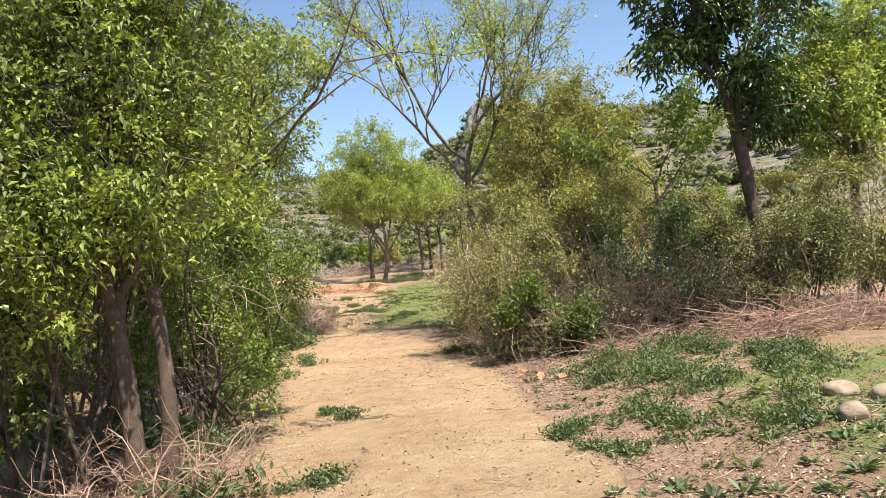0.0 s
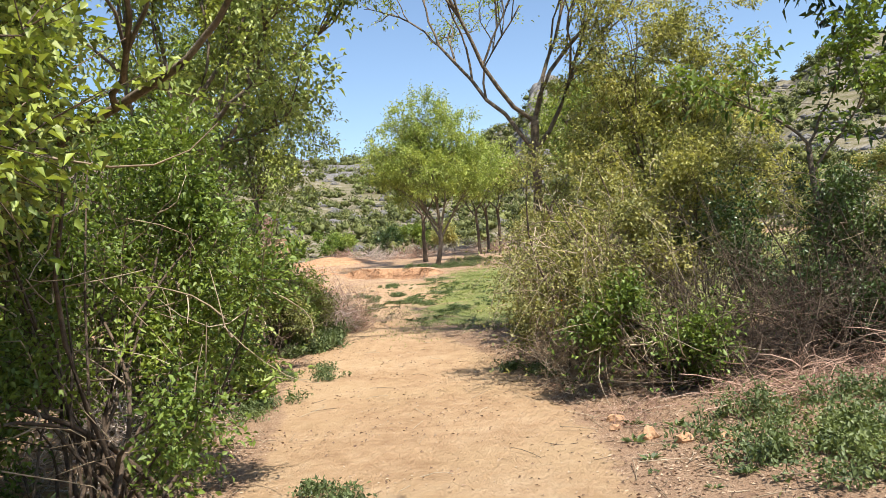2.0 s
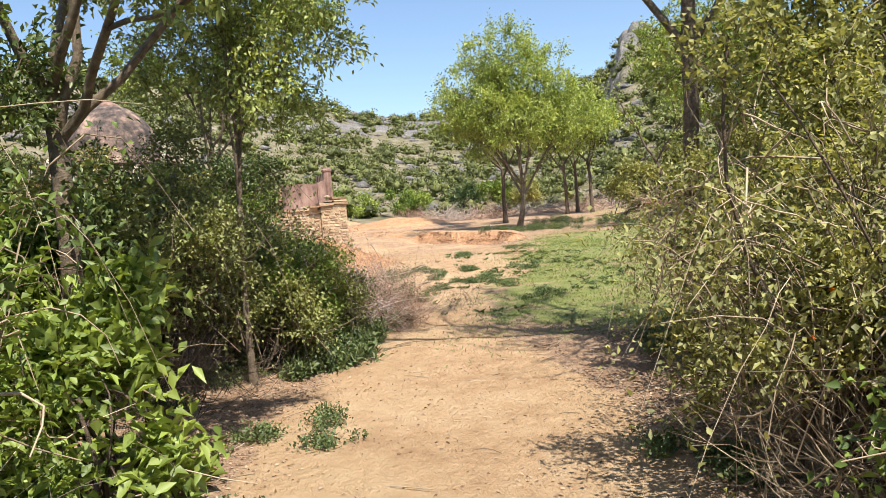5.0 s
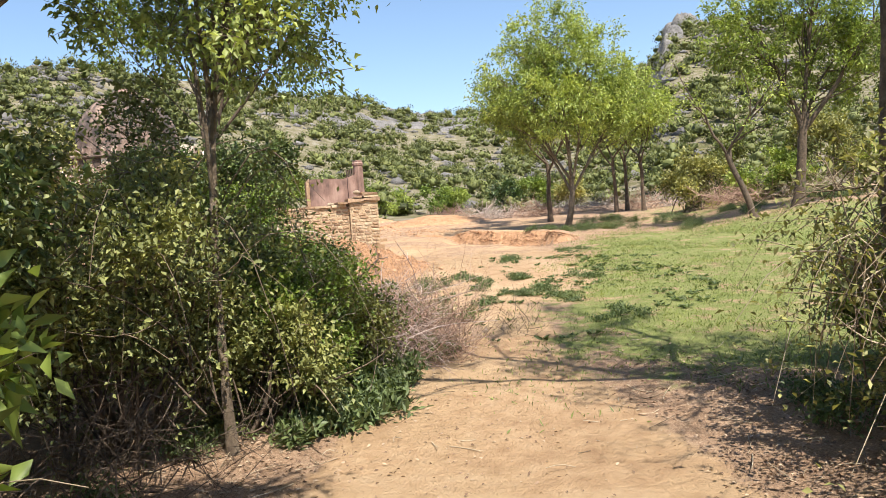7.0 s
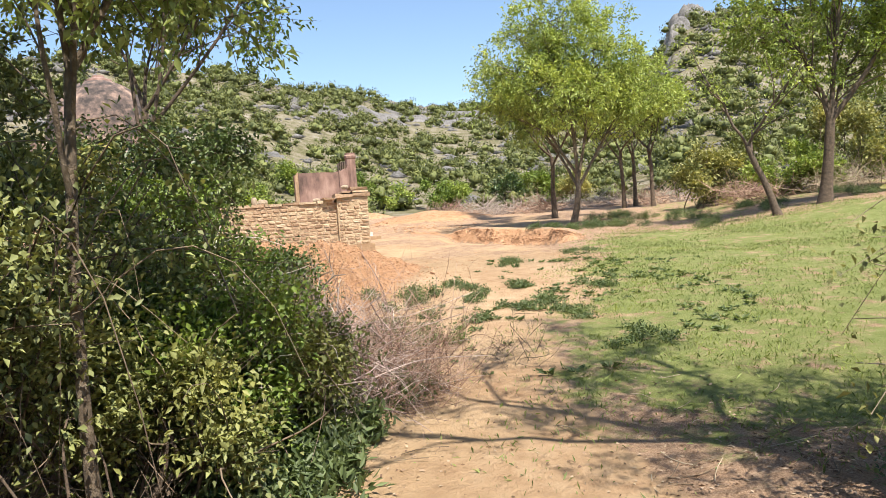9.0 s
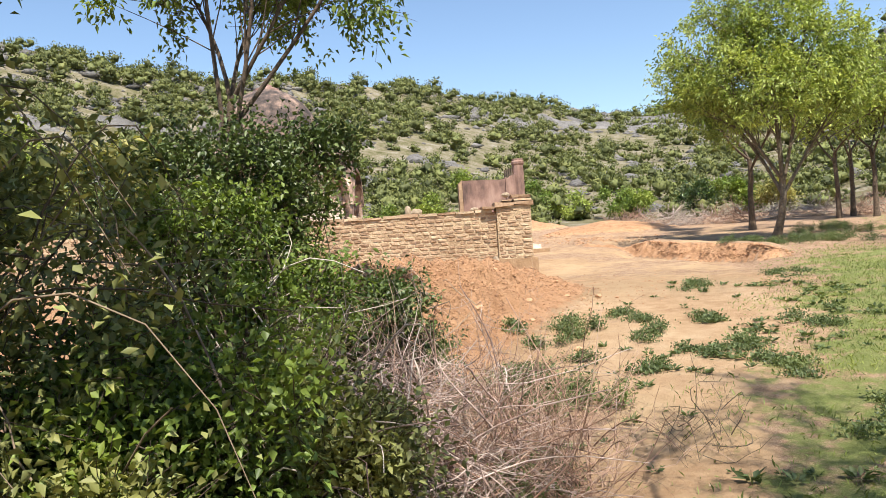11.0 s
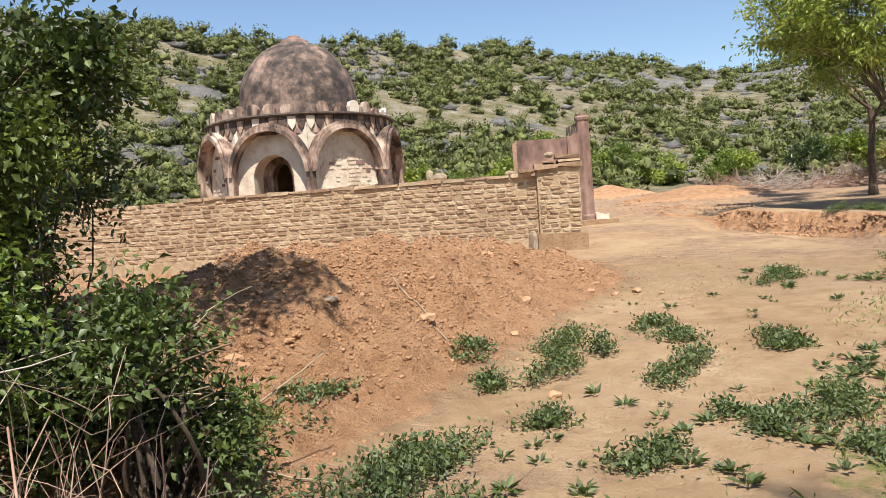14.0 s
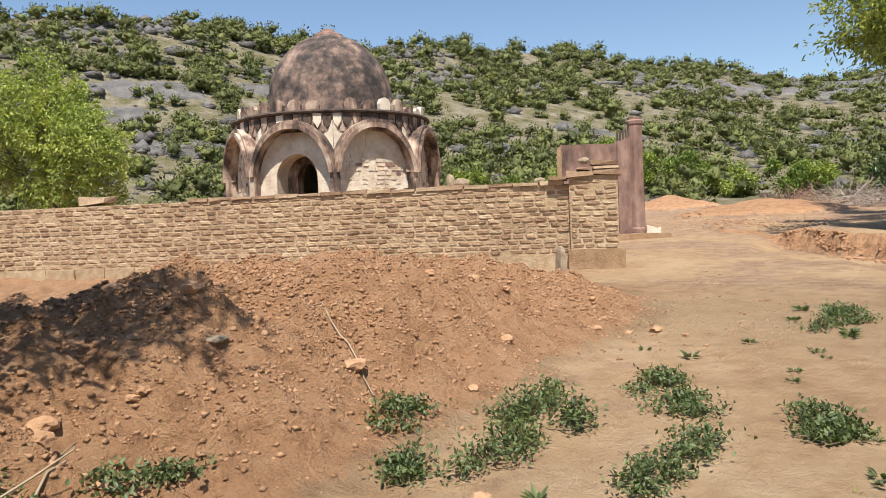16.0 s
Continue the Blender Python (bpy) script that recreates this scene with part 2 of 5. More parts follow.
def from_bm(name, bm, material, smooth=False):
    me = bpy.data.meshes.new(name)
    bmesh.ops.recalc_face_normals(bm, faces=bm.faces)
    bm.to_mesh(me)
    bm.free()
    me.materials.append(material)
    if smooth:
        me.polygons.foreach_set("use_smooth", np.ones(len(me.polygons), bool))
    return me


def thing(name, at, label, category, group="", kind=""):
    ob = new(name)
    ob.location = at
    ob.empty_display_size = 0.2
    return tagged(ob, label, category, group, kind)


def value_noise(x, y, scale, seed=0):
    """Smooth noise in 0..1 over the plan."""
    x, y = np.asarray(x) / scale + seed * 17.3, np.asarray(y) / scale - seed * 9.1
    xi, yi = np.floor(x).astype(np.int64), np.floor(y).astype(np.int64)
    fx, fy = x - xi, y - yi
    fx, fy = fx * fx * (3 - 2 * fx), fy * fy * (3 - 2 * fy)

    def lattice(a, b):
        n = np.sin(a * 127.1 + b * 311.7 + seed * 74.7) * 43758.5453
        return n - np.floor(n)

    top = lattice(xi, yi) * (1 - fx) + lattice(xi + 1, yi) * fx
    low = lattice(xi, yi + 1) * (1 - fx) + lattice(xi + 1, yi + 1) * fx
    return top * (1 - fy) + low * fy


def fractal(x, y, scale, octaves=4, seed=0):
    total, weight = 0.0, 0.0
    for o in range(octaves):
        total = total + value_noise(x, y, scale / 2 ** o, seed + o) * 0.55 ** o
        weight += 0.55 ** o
    return total / weight


def step(a, b, x):
    t = np.clip((np.asarray(x) - a) / (b - a), 0, 1)
    return t * t * (3 - 2 * t)


# ---- lie of the land ----
def path_offset(x, y):
    """0 on the path's middle line, 1 on its edge."""
    c = np.interp(y, [2, 10, 12, 15, 19, 22, 25, 28, 31], [-0.2, -0.15, -0.35, -0.6, -1.35, -2.0, -2.2, -2.6, -3.6])
    w = np.interp(y, [2, 10, 12, 15, 19, 22, 25, 28, 31], [1.5, 1.3, 1.3, 1.4, 1.6, 0.95, 0.45, 0.55, 1.6])
    return np.abs(x - c) / w


def mound(x, y):
    foot = np.interp(y, [24, 25.5, 27.5, 29.5, 31.5, 34], [-3.4, -3.9, -4.0, -4.1, -4.45, -6.0])
    d = foot - x + (fractal(x, y, 1.6, 3, 5) - 0.5) * 0.7
    top = np.interp(y, [23.2, 25.2, 27, 29, 31, 33.5], [0, 0.85, 0.92, 0.86, 0.5, 0.0])
    return top * step(0, 2.0, d) * (1 - 0.55 * step(3.2, 5.5, d))


def heap(x, y, cx, cy, r, h):
    d = np.hypot((x - cx) / r[0], (y - cy) / r[1]) + (fractal(x, y, 1.2, 3, 8) - 0.5) * 0.35
    return h * np.clip(1 - d, 0, 1) ** 0.8


def cut_edge(x, y):
    return np.interp(x, [-9.2, -8.1, -7.2, -6.3, -5.6, -4.6, -3.4, -2.4, -1.6], [45.5, 43.4, 42.3, 41.4, 40.6, 39.4, 38.0, 36.9, 36.5]) + (value_noise(x, y, 0.8, 3) - 0.5) * 0.7 + (value_noise(x, y, 0.3, 6) - 0.5) * 0.25


HILL_AZ = [-180, -120, -75, -45, -35, -28, -25, -21, -18, -15, -12, -9, -6.6, -5.6, -4.5, -2, 0, 4, 8.6, 12, 16, 19, 22, 26, 30, 34, 40, 45, 50, 57, 65, 75, 100, 130, 180]
HILL_EL = [1, 2, 8, 13, 13.5, 13.2, 11, 11.3, 11.4, 12.3, 13.0, 13.6, 13.5, 13.0, 11.3, 10.2, 9.2, 8.4, 8.5, 8.5, 9.2, 10, 10.5, 11.5, 12.2, 12.5, 13.4, 13.2, 13.9, 15.1, 14.9, 14, 7, 2, 1]
HILL_R = [300, 300, 160, 150, 150, 150, 160, 165, 160, 150, 140, 130, 125, 125, 150, 190, 230, 240, 235, 230, 220, 190, 165, 140, 125, 115, 105, 100, 98, 95, 92, 95, 140, 250, 300]


def land(x, y):
    """Height of the ground."""
    x, y = np.asarray(x, float), np.asarray(y, float)
    z = np.interp(y, [-60, 17, 20, 24, 28, 31, 36, 41.5, 48, 62], [0, 0, 0.07, 0.33, 0.58, 0.75, 0.93, 1.15, 1.5, 2.1])
    near = step(48, 20, y)
    z = z + (fractal(x, y, 1.3, 4, 1) - 0.5) * 0.09 * step(0.75, 1.5, path_offset(x, y)) + (fractal(x, y, 0.5, 3, 2) - 0.5) * 0.035
    z = z + 0.16 * step(1.1, 2.3, path_offset(x, y)) * step(23, 19, y)
    z = z + 0.5 * step(1.0, 5.5, x) * step(32, 38, y) * (1 - step(46, 60, y))
    z = z + mound(x, y) * (1 + (fractal(x, y, 0.6, 3, 4) - 0.5) * 0.40) + np.clip(mound(x, y) * 3, 0, 1) * (np.abs(fractal(x, y, 0.42, 3, 14) - 0.5) * 0.42 - 0.08 + (value_noise(x, y, 0.2, 24) - 0.5) * 0.11 + (value_noise(x, y, 0.11, 29) - 0.5) * 0.075)
    # cut edges of the old digging
    edge = cut_edge(x, y)
    inside = step(-9.4, -8.8, x) * step(-1.4, -2.6, x)
    z = z + np.interp(x, [-9.2, -6.4, -5.6, -2.2], [0.06, 0.08, 0.22, 0.24]) * step(0.0, 0.16, y - edge) * inside * (1 - 0.9 * step(0.8, 3.6, y - edge)) * (1 - 0.75 * step(-7.3, -6.9, x) * step(-6.2, -6.6, x))
    z = z - 0.18 * step(0.0, 0.2, edge - y) * step(2.6, 1.2, edge - y) * step(-6.6, -6.0, x) * step(-1.8, -3.0, x)
    z = z + heap(x, y, -9.3, 50.5, (3.0, 2.2), 0.62) + heap(x, y, -15.6, 58, (2.4, 2.2), 0.75)
    # hills
    dx, dy = x + 2.0, y - 25.0
    r, az = np.hypot(dx, dy), np.degrees(np.arctan2(-dx, dy))
    ridge = np.interp(az, HILL_AZ, HILL_R)
    top = 1.75 + ridge * np.tan(np.radians(np.interp(az, HILL_AZ, HILL_EL)))
    s = np.clip((r - 40) / (ridge - 40), 0, 1)
    rise = (top - 2.2) * s ** 1.15 * (1 - 0.45 * step(1.0, 2.6, r / ridge))
    rough = (fractal(x, y, 14, 4, 11) - 0.5) * 2.6 * step(0.05, 0.5, s) * (1 - 0.6 * step(0.75, 1.0, s))
    return z + rise + rough


def land_at(x, y):
    return float(land(np.array([x]), np.array([y]))[0])


def graded(lo, hi, fine, zones, far):
    """Grid lines, close together between lo and hi, wider outside."""
    def side(start, sign):
        out, p, d = [], start, fine
        for reach, d in zones:
            while (p - start) * sign < reach:
                p += sign * d
                out.append(p)
        while abs(p) < far:
            d *= 1.35
            p += sign * d
            out.append(p)
        return out
    return np.array(side(lo, -1)[::-1] + list(np.arange(lo, hi, fine)) + side(hi, 1))


def build_ground():
    xs = graded(-9.0, 5.0, 0.16, [(10, 0.4), (110, 1.8)], 1500)
    ys = graded(4.0, 44.0, 0.16, [(26, 0.45), (130, 1.8)], 1500)
    xs = np.sort(np.concatenate([xs] + [xs[(xs > -7.6) & (xs < -3.6)] + d for d in (0.04, 0.08, 0.12)]))      # closer over the mound
    ys = np.sort(np.concatenate([ys] + [ys[(ys > 24.3) & (ys < 32)] + d for d in (0.04, 0.08, 0.12)]))
    X, Y = np.meshgrid(xs, ys)
    Z = land(X, Y)
    nx, ny = len(xs), len(ys)
    i = np.arange(nx * ny).reshape(ny, nx)
    quads = np.stack([i[:-1, :-1], i[:-1, 1:], i[1:, 1:], i[1:, :-1]], -1).reshape(-1, 4)
    me = mesh_of("ground", np.stack([X, Y, Z], -1).reshape(-1, 3), quads, GROUND, smooth=True)
    p = path_offset(X, Y)
    W = (fractal(X, Y, 2.4, 4, 15) - 0.5) * 3.2
    dug = step(29.0, 32, Y + W * 0.6) * step(-0.9, -3.2, X - 0.10 * (36 - Y) + W) * step(60, 46, Y)
    sand = np.maximum(step(1.2, 0.7, p) * step(36, 31, Y), dug * (0.08 + 0.85 * fractal(X, Y, 1.6, 4, 19)))
    sand = np.maximum(sand, 0.66 * step(24, 26, Y) * step(34, 30, Y) * step(0.2, -2.0, X) * step(-5, -4, X))
    heaps = heap(X, Y, -9.3, 50.5, (3.0, 2.2), 1) + heap(X, Y, -15.6, 58, (2.4, 2.2), 1)
    red = np.clip(mound(X, Y) * 14, 0, 1) + 0.75 * dug * step(36, 31, Y) + np.clip(heaps * 3, 0, 1)
    sand = np.maximum(sand, 0.6 * step(25, 26.5, Y) * step(36, 33, Y) * step(-10, -9, X) * step(-3, -4, X)) * (1 - np.clip(mound(X, Y) * 9 - 0.4, 0, 1)) * (1 - np.clip(heaps * 3, 0, 0.7))
    face = step(0.45, 0.12, np.abs(Y - cut_edge(X, Y) - 0.05)) * step(-9.4, -8.8, X) * step(-1.4, -2.6, X)
    red, sand = np.maximum(red, face), sand * (1 - face)
    lawn = step(-2.6, -0.7, X + W * 0.35) * step(20.6, 23.0, Y + W * 0.3) * step(40, 36, Y) * 0.68
    verge = 0.6 * step(1.5, 2.6, X) * step(15.5, 12, Y) + 0.5 * step(1.2, 2.0, p) * step(-6, -2, X) * step(22, 18, Y) * step(0, -1, X)
    far_green = 0.45 * step(38, 42, Y) * step(-1.5, 1, X) * step(60, 50, Y)
    grass = np.maximum(np.maximum(lawn, verge), far_green) * (1 - np.clip(mound(X, Y) * 3, 0, 1))
    R = np.hypot(X + 2, Y - 25)
    hill = step(36, 44, R)
    for key, v in (("sand", sand), ("red", np.clip(red, 0, 1)), ("grass", grass), ("hill", hill)):
        a = me.attributes.new(key, "FLOAT", "POINT")
        a.data.foreach_set("value", v.astype(np.float32).ravel())
    tagged(new("ground", me), "sandy footpath, lawn, dug earth and stony hillside", "ground", kind="structure")


build_ground()


# ---- plants ----
def unit(v):
    return v / np.maximum(np.linalg.norm(v, axis=-1, keepdims=True), 1e-9)


def leaves(pos, along, length, width, rng, droop=0.0):
    """Folded leaf blades at pos, pointing along; two triangles each."""
    n = len(pos)
    along = unit(along)
    side = unit(np.cross(along, rng.normal(size=(n, 3)) * 0.55 + np.array([0, 0, 1.0])))
    up = np.cross(side, along)
    length = np.broadcast_to(length, n)[:, None] * rng.uniform(0.65, 1.25, (n, 1))
    width = np.broadcast_to(width, n)[:, None] * rng.uniform(0.75, 1.2, (n, 1))
    tip = pos + along * length - np.array([0, 0, 1.0]) * length * droop
    mid = pos + along * length * 0.45
    lift = up * width * 0.28
    v = np.stack([pos, mid + side * width * 0.5 + lift, tip, mid - side * width * 0.5 + lift], 1)
    base = (np.arange(n) * 4)[:, None]
    f = np.concatenate([base + np.array([0, 1, 2]), base + np.array([0, 2, 3])])
    return v.reshape(-1, 3), f


def tubes(lines, radii, sides=4):
    """Tapered tubes along lines (n, k, 3)."""
    lines, radii = np.asarray(lines, float), np.asarray(radii, float)
    n, k, _ = lines.shape
    tang = unit(np.gradient(lines, axis=1))
    ref = np.where(np.abs(tang[..., 2:3]) > 0.9, np.array([1.0, 0, 0]), np.array([0, 0, 1.0]))
    a = unit(np.cross(tang, ref))
    b = np.cross(tang, a)
    ang = np.arange(sides) * 2 * np.pi / sides
    ring = a[:, :, None] * np.cos(ang)[None, None, :, None] + b[:, :, None] * np.sin(ang)[None, None, :, None]
    v = lines[:, :, None] + ring * radii[:, :, None, None]
    i = np.arange(n * k * sides).reshape(n, k, sides)
    j = np.roll(i, -1, 2)
    f = np.stack([i[:, :-1], j[:, :-1], j[:, 1:], i[:, 1:]], -1).reshape(-1, 4)
    return v.reshape(-1, 3), f


def joined(chunks):
    vs, fs, o = [], [], 0
    for v, f in chunks:
        vs.append(v)
        fs.append(f + o)
        o += len(v)
    return np.concatenate(vs), np.concatenate(fs)


def bent(a, b, k, sag, rng):
    """Wandering lines from a to b (n, 3), k points each."""
    n = len(a)
    s = np.linspace(0, 1, k)[None, :, None]
    w = rng.normal(size=(n, 1, 3)) * sag * np.sin(np.pi * s) + np.cumsum(rng.normal(size=(n, k, 3)), 1) * sag * 0.16 * s
    return a[:, None] * (1 - s) + b[:, None] * s + w


def foliage(centres, spread, twigs, per_twig, leaf, rng, lift=0.25, droop=0.15, out=None):
    """Twigs round each clump centre and leaves along them: (twig lines, leaf mesh)."""
    n = len(centres)
    d = unit(rng.normal(size=(n, twigs, 3)) + np.array([0, 0, lift]) + (0 if out is None else out[:, None] * 0.9))
    reach = spread * rng.uniform(0.45, 1.15, (n, twigs, 1))
    a = np.repeat(centres[:, None], twigs, 1).reshape(-1, 3)
    b = (centres[:, None] + d * reach).reshape(-1, 3)
    lines = bent(a, b, 4, spread * 0.1, rng)
    s = rng.uniform(0.15, 1.0, (len(a), per_twig, 1))
    pos = a[:, None] * (1 - s) + b[:, None] * s + rng.normal(size=(len(a), per_twig, 3)) * leaf[0] * 0.5
    way = unit((b - a)[:, None] + 0) * 0.6 + rng.normal(size=pos.shape) * 0.75 + np.array([0, 0, 0.15])
    return lines, leaves(pos.reshape(-1, 3), way.reshape(-1, 3), leaf[0], leaf[1], rng, droop)


def shrub(name, at, radii, clumps, leaf_mat, label, seed, twigs=9, per_twig=8, leaf=(0.078, 0.036), spread=0.34, stems=26,
          dry=0, dry_mat=None, twig_mat=None, category="shrub", hollow=0.38, lean=(0, 0), group="", flowers=0, low=0.08, arches=0, arch_mat=None):
    """A shrub: stems from the root, twigs and leaves in clumps, some bare dead shoots."""
    rng = np.random.default_rng(seed)
    x, y = at
    z0 = land_at(x, y) - 0.03
    ob = thing(name, (x, y, z0), label, category, group)
    rx, ry, h = radii
    d = unit(rng.normal(size=(clumps, 3)))
    r = rng.uniform(0, 1, (clumps, 1)) ** hollow
    bump_out = 0.5 + 0.9 * fractal(d[:, 0] * 3 + seed, d[:, 1] * 3 + d[:, 2] * 2, 1.0, 2, seed)[:, None]
    c = d * r * bump_out
    boughs = c[:max(7, clumps // 12)]
    c = boughs[rng.integers(0, len(boughs), clumps)] + rng.normal(size=(clumps, 3)) * 0.12
    c = np.stack([c[:, 0] * rx, c[:, 1] * ry, (c[:, 2] * 0.5 + 0.5) * h * 0.95 + low * h], -1)
    c[:, 2] = np.maximum(c[:, 2], 0.08)
    c[:, :2] += np.array(lean) * (c[:, 2:3] / h)
    out = unit(np.stack([c[:, 0] / rx, c[:, 1] / ry, (c[:, 2] / h - 0.45) * 1.2], -1))
    lines, (lv, lf) = foliage(c, spread, twigs, per_twig, leaf, rng, out=out)
    pick = rng.choice(clumps, min(stems, clumps), replace=False)
    foot = rng.normal(size=(len(pick), 3)) * np.array([rx, ry, 0]) * 0.22
    st = bent(foot, c[pick], 7, 0.14, rng)
    thick = rng.uniform(0.008, 0.024, (len(pick), 1)) * np.linspace(1, 0.35, 7)
    for one, r1 in zip(st, thick):
        part("stem", mesh_of("stem", *tubes(one[None], r1[None], 5), twig_mat or BARK_DARK, True), ob)
    lines = lines[::5, ::3]
    tw = tubes(lines, np.full((len(lines), 2), 0.0032) * np.array([1, 0.5]), 3)
    part("twig_mass", mesh_of("twig_mass", *tw, twig_mat or BARK_DARK), ob, kind="stuff")
    part("foliage", mesh_of("foliage", lv, lf, leaf_mat), ob, kind="stuff")
    if dry:
        a = c[rng.integers(0, clumps, dry)] * np.array([0.9, 0.9, 0.8])
        b = a + unit(rng.normal(size=(dry, 3)) + np.array([0, 0, 0.35])) * rng.uniform(0.3, 1.0, (dry, 1)) * 0.9
        b[:, 2] = np.maximum(b[:, 2], 0.06)
        part("dry_growth", mesh_of("dry_growth", *tubes(bent(a, b, 6, 0.11, rng), rng.uniform(0.003, 0.008, (dry, 1)) * np.linspace(1, 0.4, 6), 4), dry_mat or DRY, True), ob, "bare bleached shoots", "stuff")
    if arches:                                  # long shoots that rise, bend outwards and hang
        t = rng.uniform(0, 2 * np.pi, arches)
        k = np.linspace(0, 1, 8)[None, :, None]
        root = np.stack([np.cos(t) * rx, np.sin(t) * ry, 0 * t], -1) * rng.uniform(0.2, 0.8, (arches, 1)) + np.array([0, 0, 1.0]) * h * rng.uniform(0.15, 0.8, (arches, 1))
        peak = np.stack([np.cos(t) * rx, np.sin(t) * ry, 0 * t], -1) * rng.uniform(0.5, 1.0, (arches, 1)) + np.array([0, 0, 1.0]) * h * rng.uniform(0.5, 1.05, (arches, 1))
        end = np.stack([np.cos(t) * rx, np.sin(t) * ry, 0 * t], -1) * rng.uniform(0.95, 1.45, (arches, 1)) + np.array([0, 0, 1.0]) * h * rng.uniform(0.1, 0.75, (arches, 1)) + rng.normal(size=(arches, 3)) * np.array([0.15, 0.15, 0])
        shoots = root[:, None] * (1 - k) ** 2 + 2 * peak[:, None] * k * (1 - k) * 1.12 + end[:, None] * k ** 2
        shoots += np.cumsum(rng.normal(size=shoots.shape), 1) * 0.018
        shoots[..., 2] = np.maximum(shoots[..., 2], 0.05)
        part("shoot_tangle", mesh_of("shoot_tangle", *tubes(shoots, rng.uniform(0.003, 0.0075, (arches, 1)) * np.linspace(1, 0.35, 8), 4), arch_mat or DRY, True), ob, "long pale arching shoots", "stuff")
        q = shoots[:, 3:].reshape(-1, 3)
        q = np.repeat(q, 5, 0) + rng.normal(size=(len(q) * 5, 3)) * 0.06
        part("shoot_foliage", mesh_of("shoot_foliage", *leaves(q, rng.normal(size=q.shape), leaf[0], leaf[1], rng), leaf_mat), ob, kind="stuff")
    if flowers:
        fp = c[rng.integers(0, clumps, flowers)] + out[rng.integers(0, clumps, flowers)] * 0.15
        pp = np.repeat(fp, 9, 0)
        part("blossom", mesh_of("blossom", *leaves(pp, rng.normal(size=pp.shape) + np.array([0, 0, 0.6]), 0.026, 0.02, rng), PETAL), ob, "small orange blossoms", "stuff")
    return ob


def brush(name, at, radii, count, mat, label, seed, thick=(0.002, 0.006), reach=0.9, flat=0.5, category="dead brush", k=7, up=0.5):
    """A tangle of bare dead branches, each forking into finer ones."""
    rng = np.random.default_rng(seed)
    x, y = at
    z0 = land_at(x, y) - 0.02
    ob = thing(name, (x, y, z0), label, category)
    rx, ry, h = radii
    a = np.clip(rng.normal(size=(count, 3)), -1.5, 1.5) * np.array([rx, ry, 0]) * 0.45
    a[:, 2] = rng.uniform(0, 1, count) ** 1.5 * h * flat
    d = unit(rng.normal(size=(count, 3)) * np.array([1, 1, 0.8]) + np.array([0, 0, up]))
    b = a + d * rng.uniform(0.4, 1.15, (count, 1)) * np.array([rx, ry, h]) * reach
    b[:, 2] = np.clip(b[:, 2], 0.03, None)
    main = bent(a, b, k, 0.08, rng)
    rad = rng.uniform(*thick, (count, 1)) * np.linspace(1, 0.45, k)
    forks = 4
    src = np.repeat(np.arange(count), forks)
    at_k = rng.integers(1, k - 1, len(src))
    fa = main[src, at_k]
    fd = unit(unit(b - a)[src] * 0.7 + rng.normal(size=(len(src), 3)) * 0.7)
    fb = fa + fd * rng.uniform(0.12, 0.42, (len(src), 1)) * (rx + h) * 0.5
    fb[:, 2] = np.clip(fb[:, 2], 0.02, None)
    fine = bent(fa, fb, 5, 0.05, rng)
    frad = np.full((len(src), 1), thick[0] * 0.8) * np.linspace(1, 0.5, 5)
    order = np.argsort(-rad[:, 0])
    rad[order[:24]] *= 1.35
    for i in order[:24]:
        part("branch", mesh_of("branch", *tubes(main[i:i + 1], rad[i:i + 1], 6), mat, True), ob)
    part("tangle", mesh_of("tangle", *tubes(main[order[24:]], rad[order[24:]], 5), mat, True), ob, kind="stuff")
    part("twig_mass", mesh_of("twig_mass", *tubes(fine, frad, 3), mat), ob, kind="stuff")
    return ob


def grow(start, direction, length, radius, level, rng, limbs, tips, spread=0.65, up=0.25, kids=(3, 5), shrink=0.68, crook=0.16):
    """One limb and its daughters; fills limbs with (points, radii) and tips with ends."""
    k = 7
    pts, p, d = [np.array(start, float)], np.array(start, float), unit(np.array(direction, float))
    for _ in range(k - 1):
        d = unit(d + rng.normal(size=3) * crook + np.array([0, 0, up * 0.12]))
        p = p + d * length / (k - 1)
        pts.append(p.copy())
    end = radius * (0.55 if level else 0.3)
    limbs.append((np.array(pts), np.linspace(radius, end, k)))
    for i in ((2, 4, 6) if level == 0 else (3, 4, 6) if level == 1 else (5, 6)):
        tips.append((pts[i], d))
    if level == 0:
        return
    for _ in range(int(rng.integers(kids[0], kids[1] + 1))):
        i = int(rng.integers(3, k))
        nd = unit(d + unit(rng.normal(size=3)) * spread + np.array([0, 0, up]))
        grow(pts[i], nd, length * shrink * rng.uniform(0.75, 1.2), end * 0.95, level - 1, rng, limbs, tips, spread, up, kids, shrink, crook)


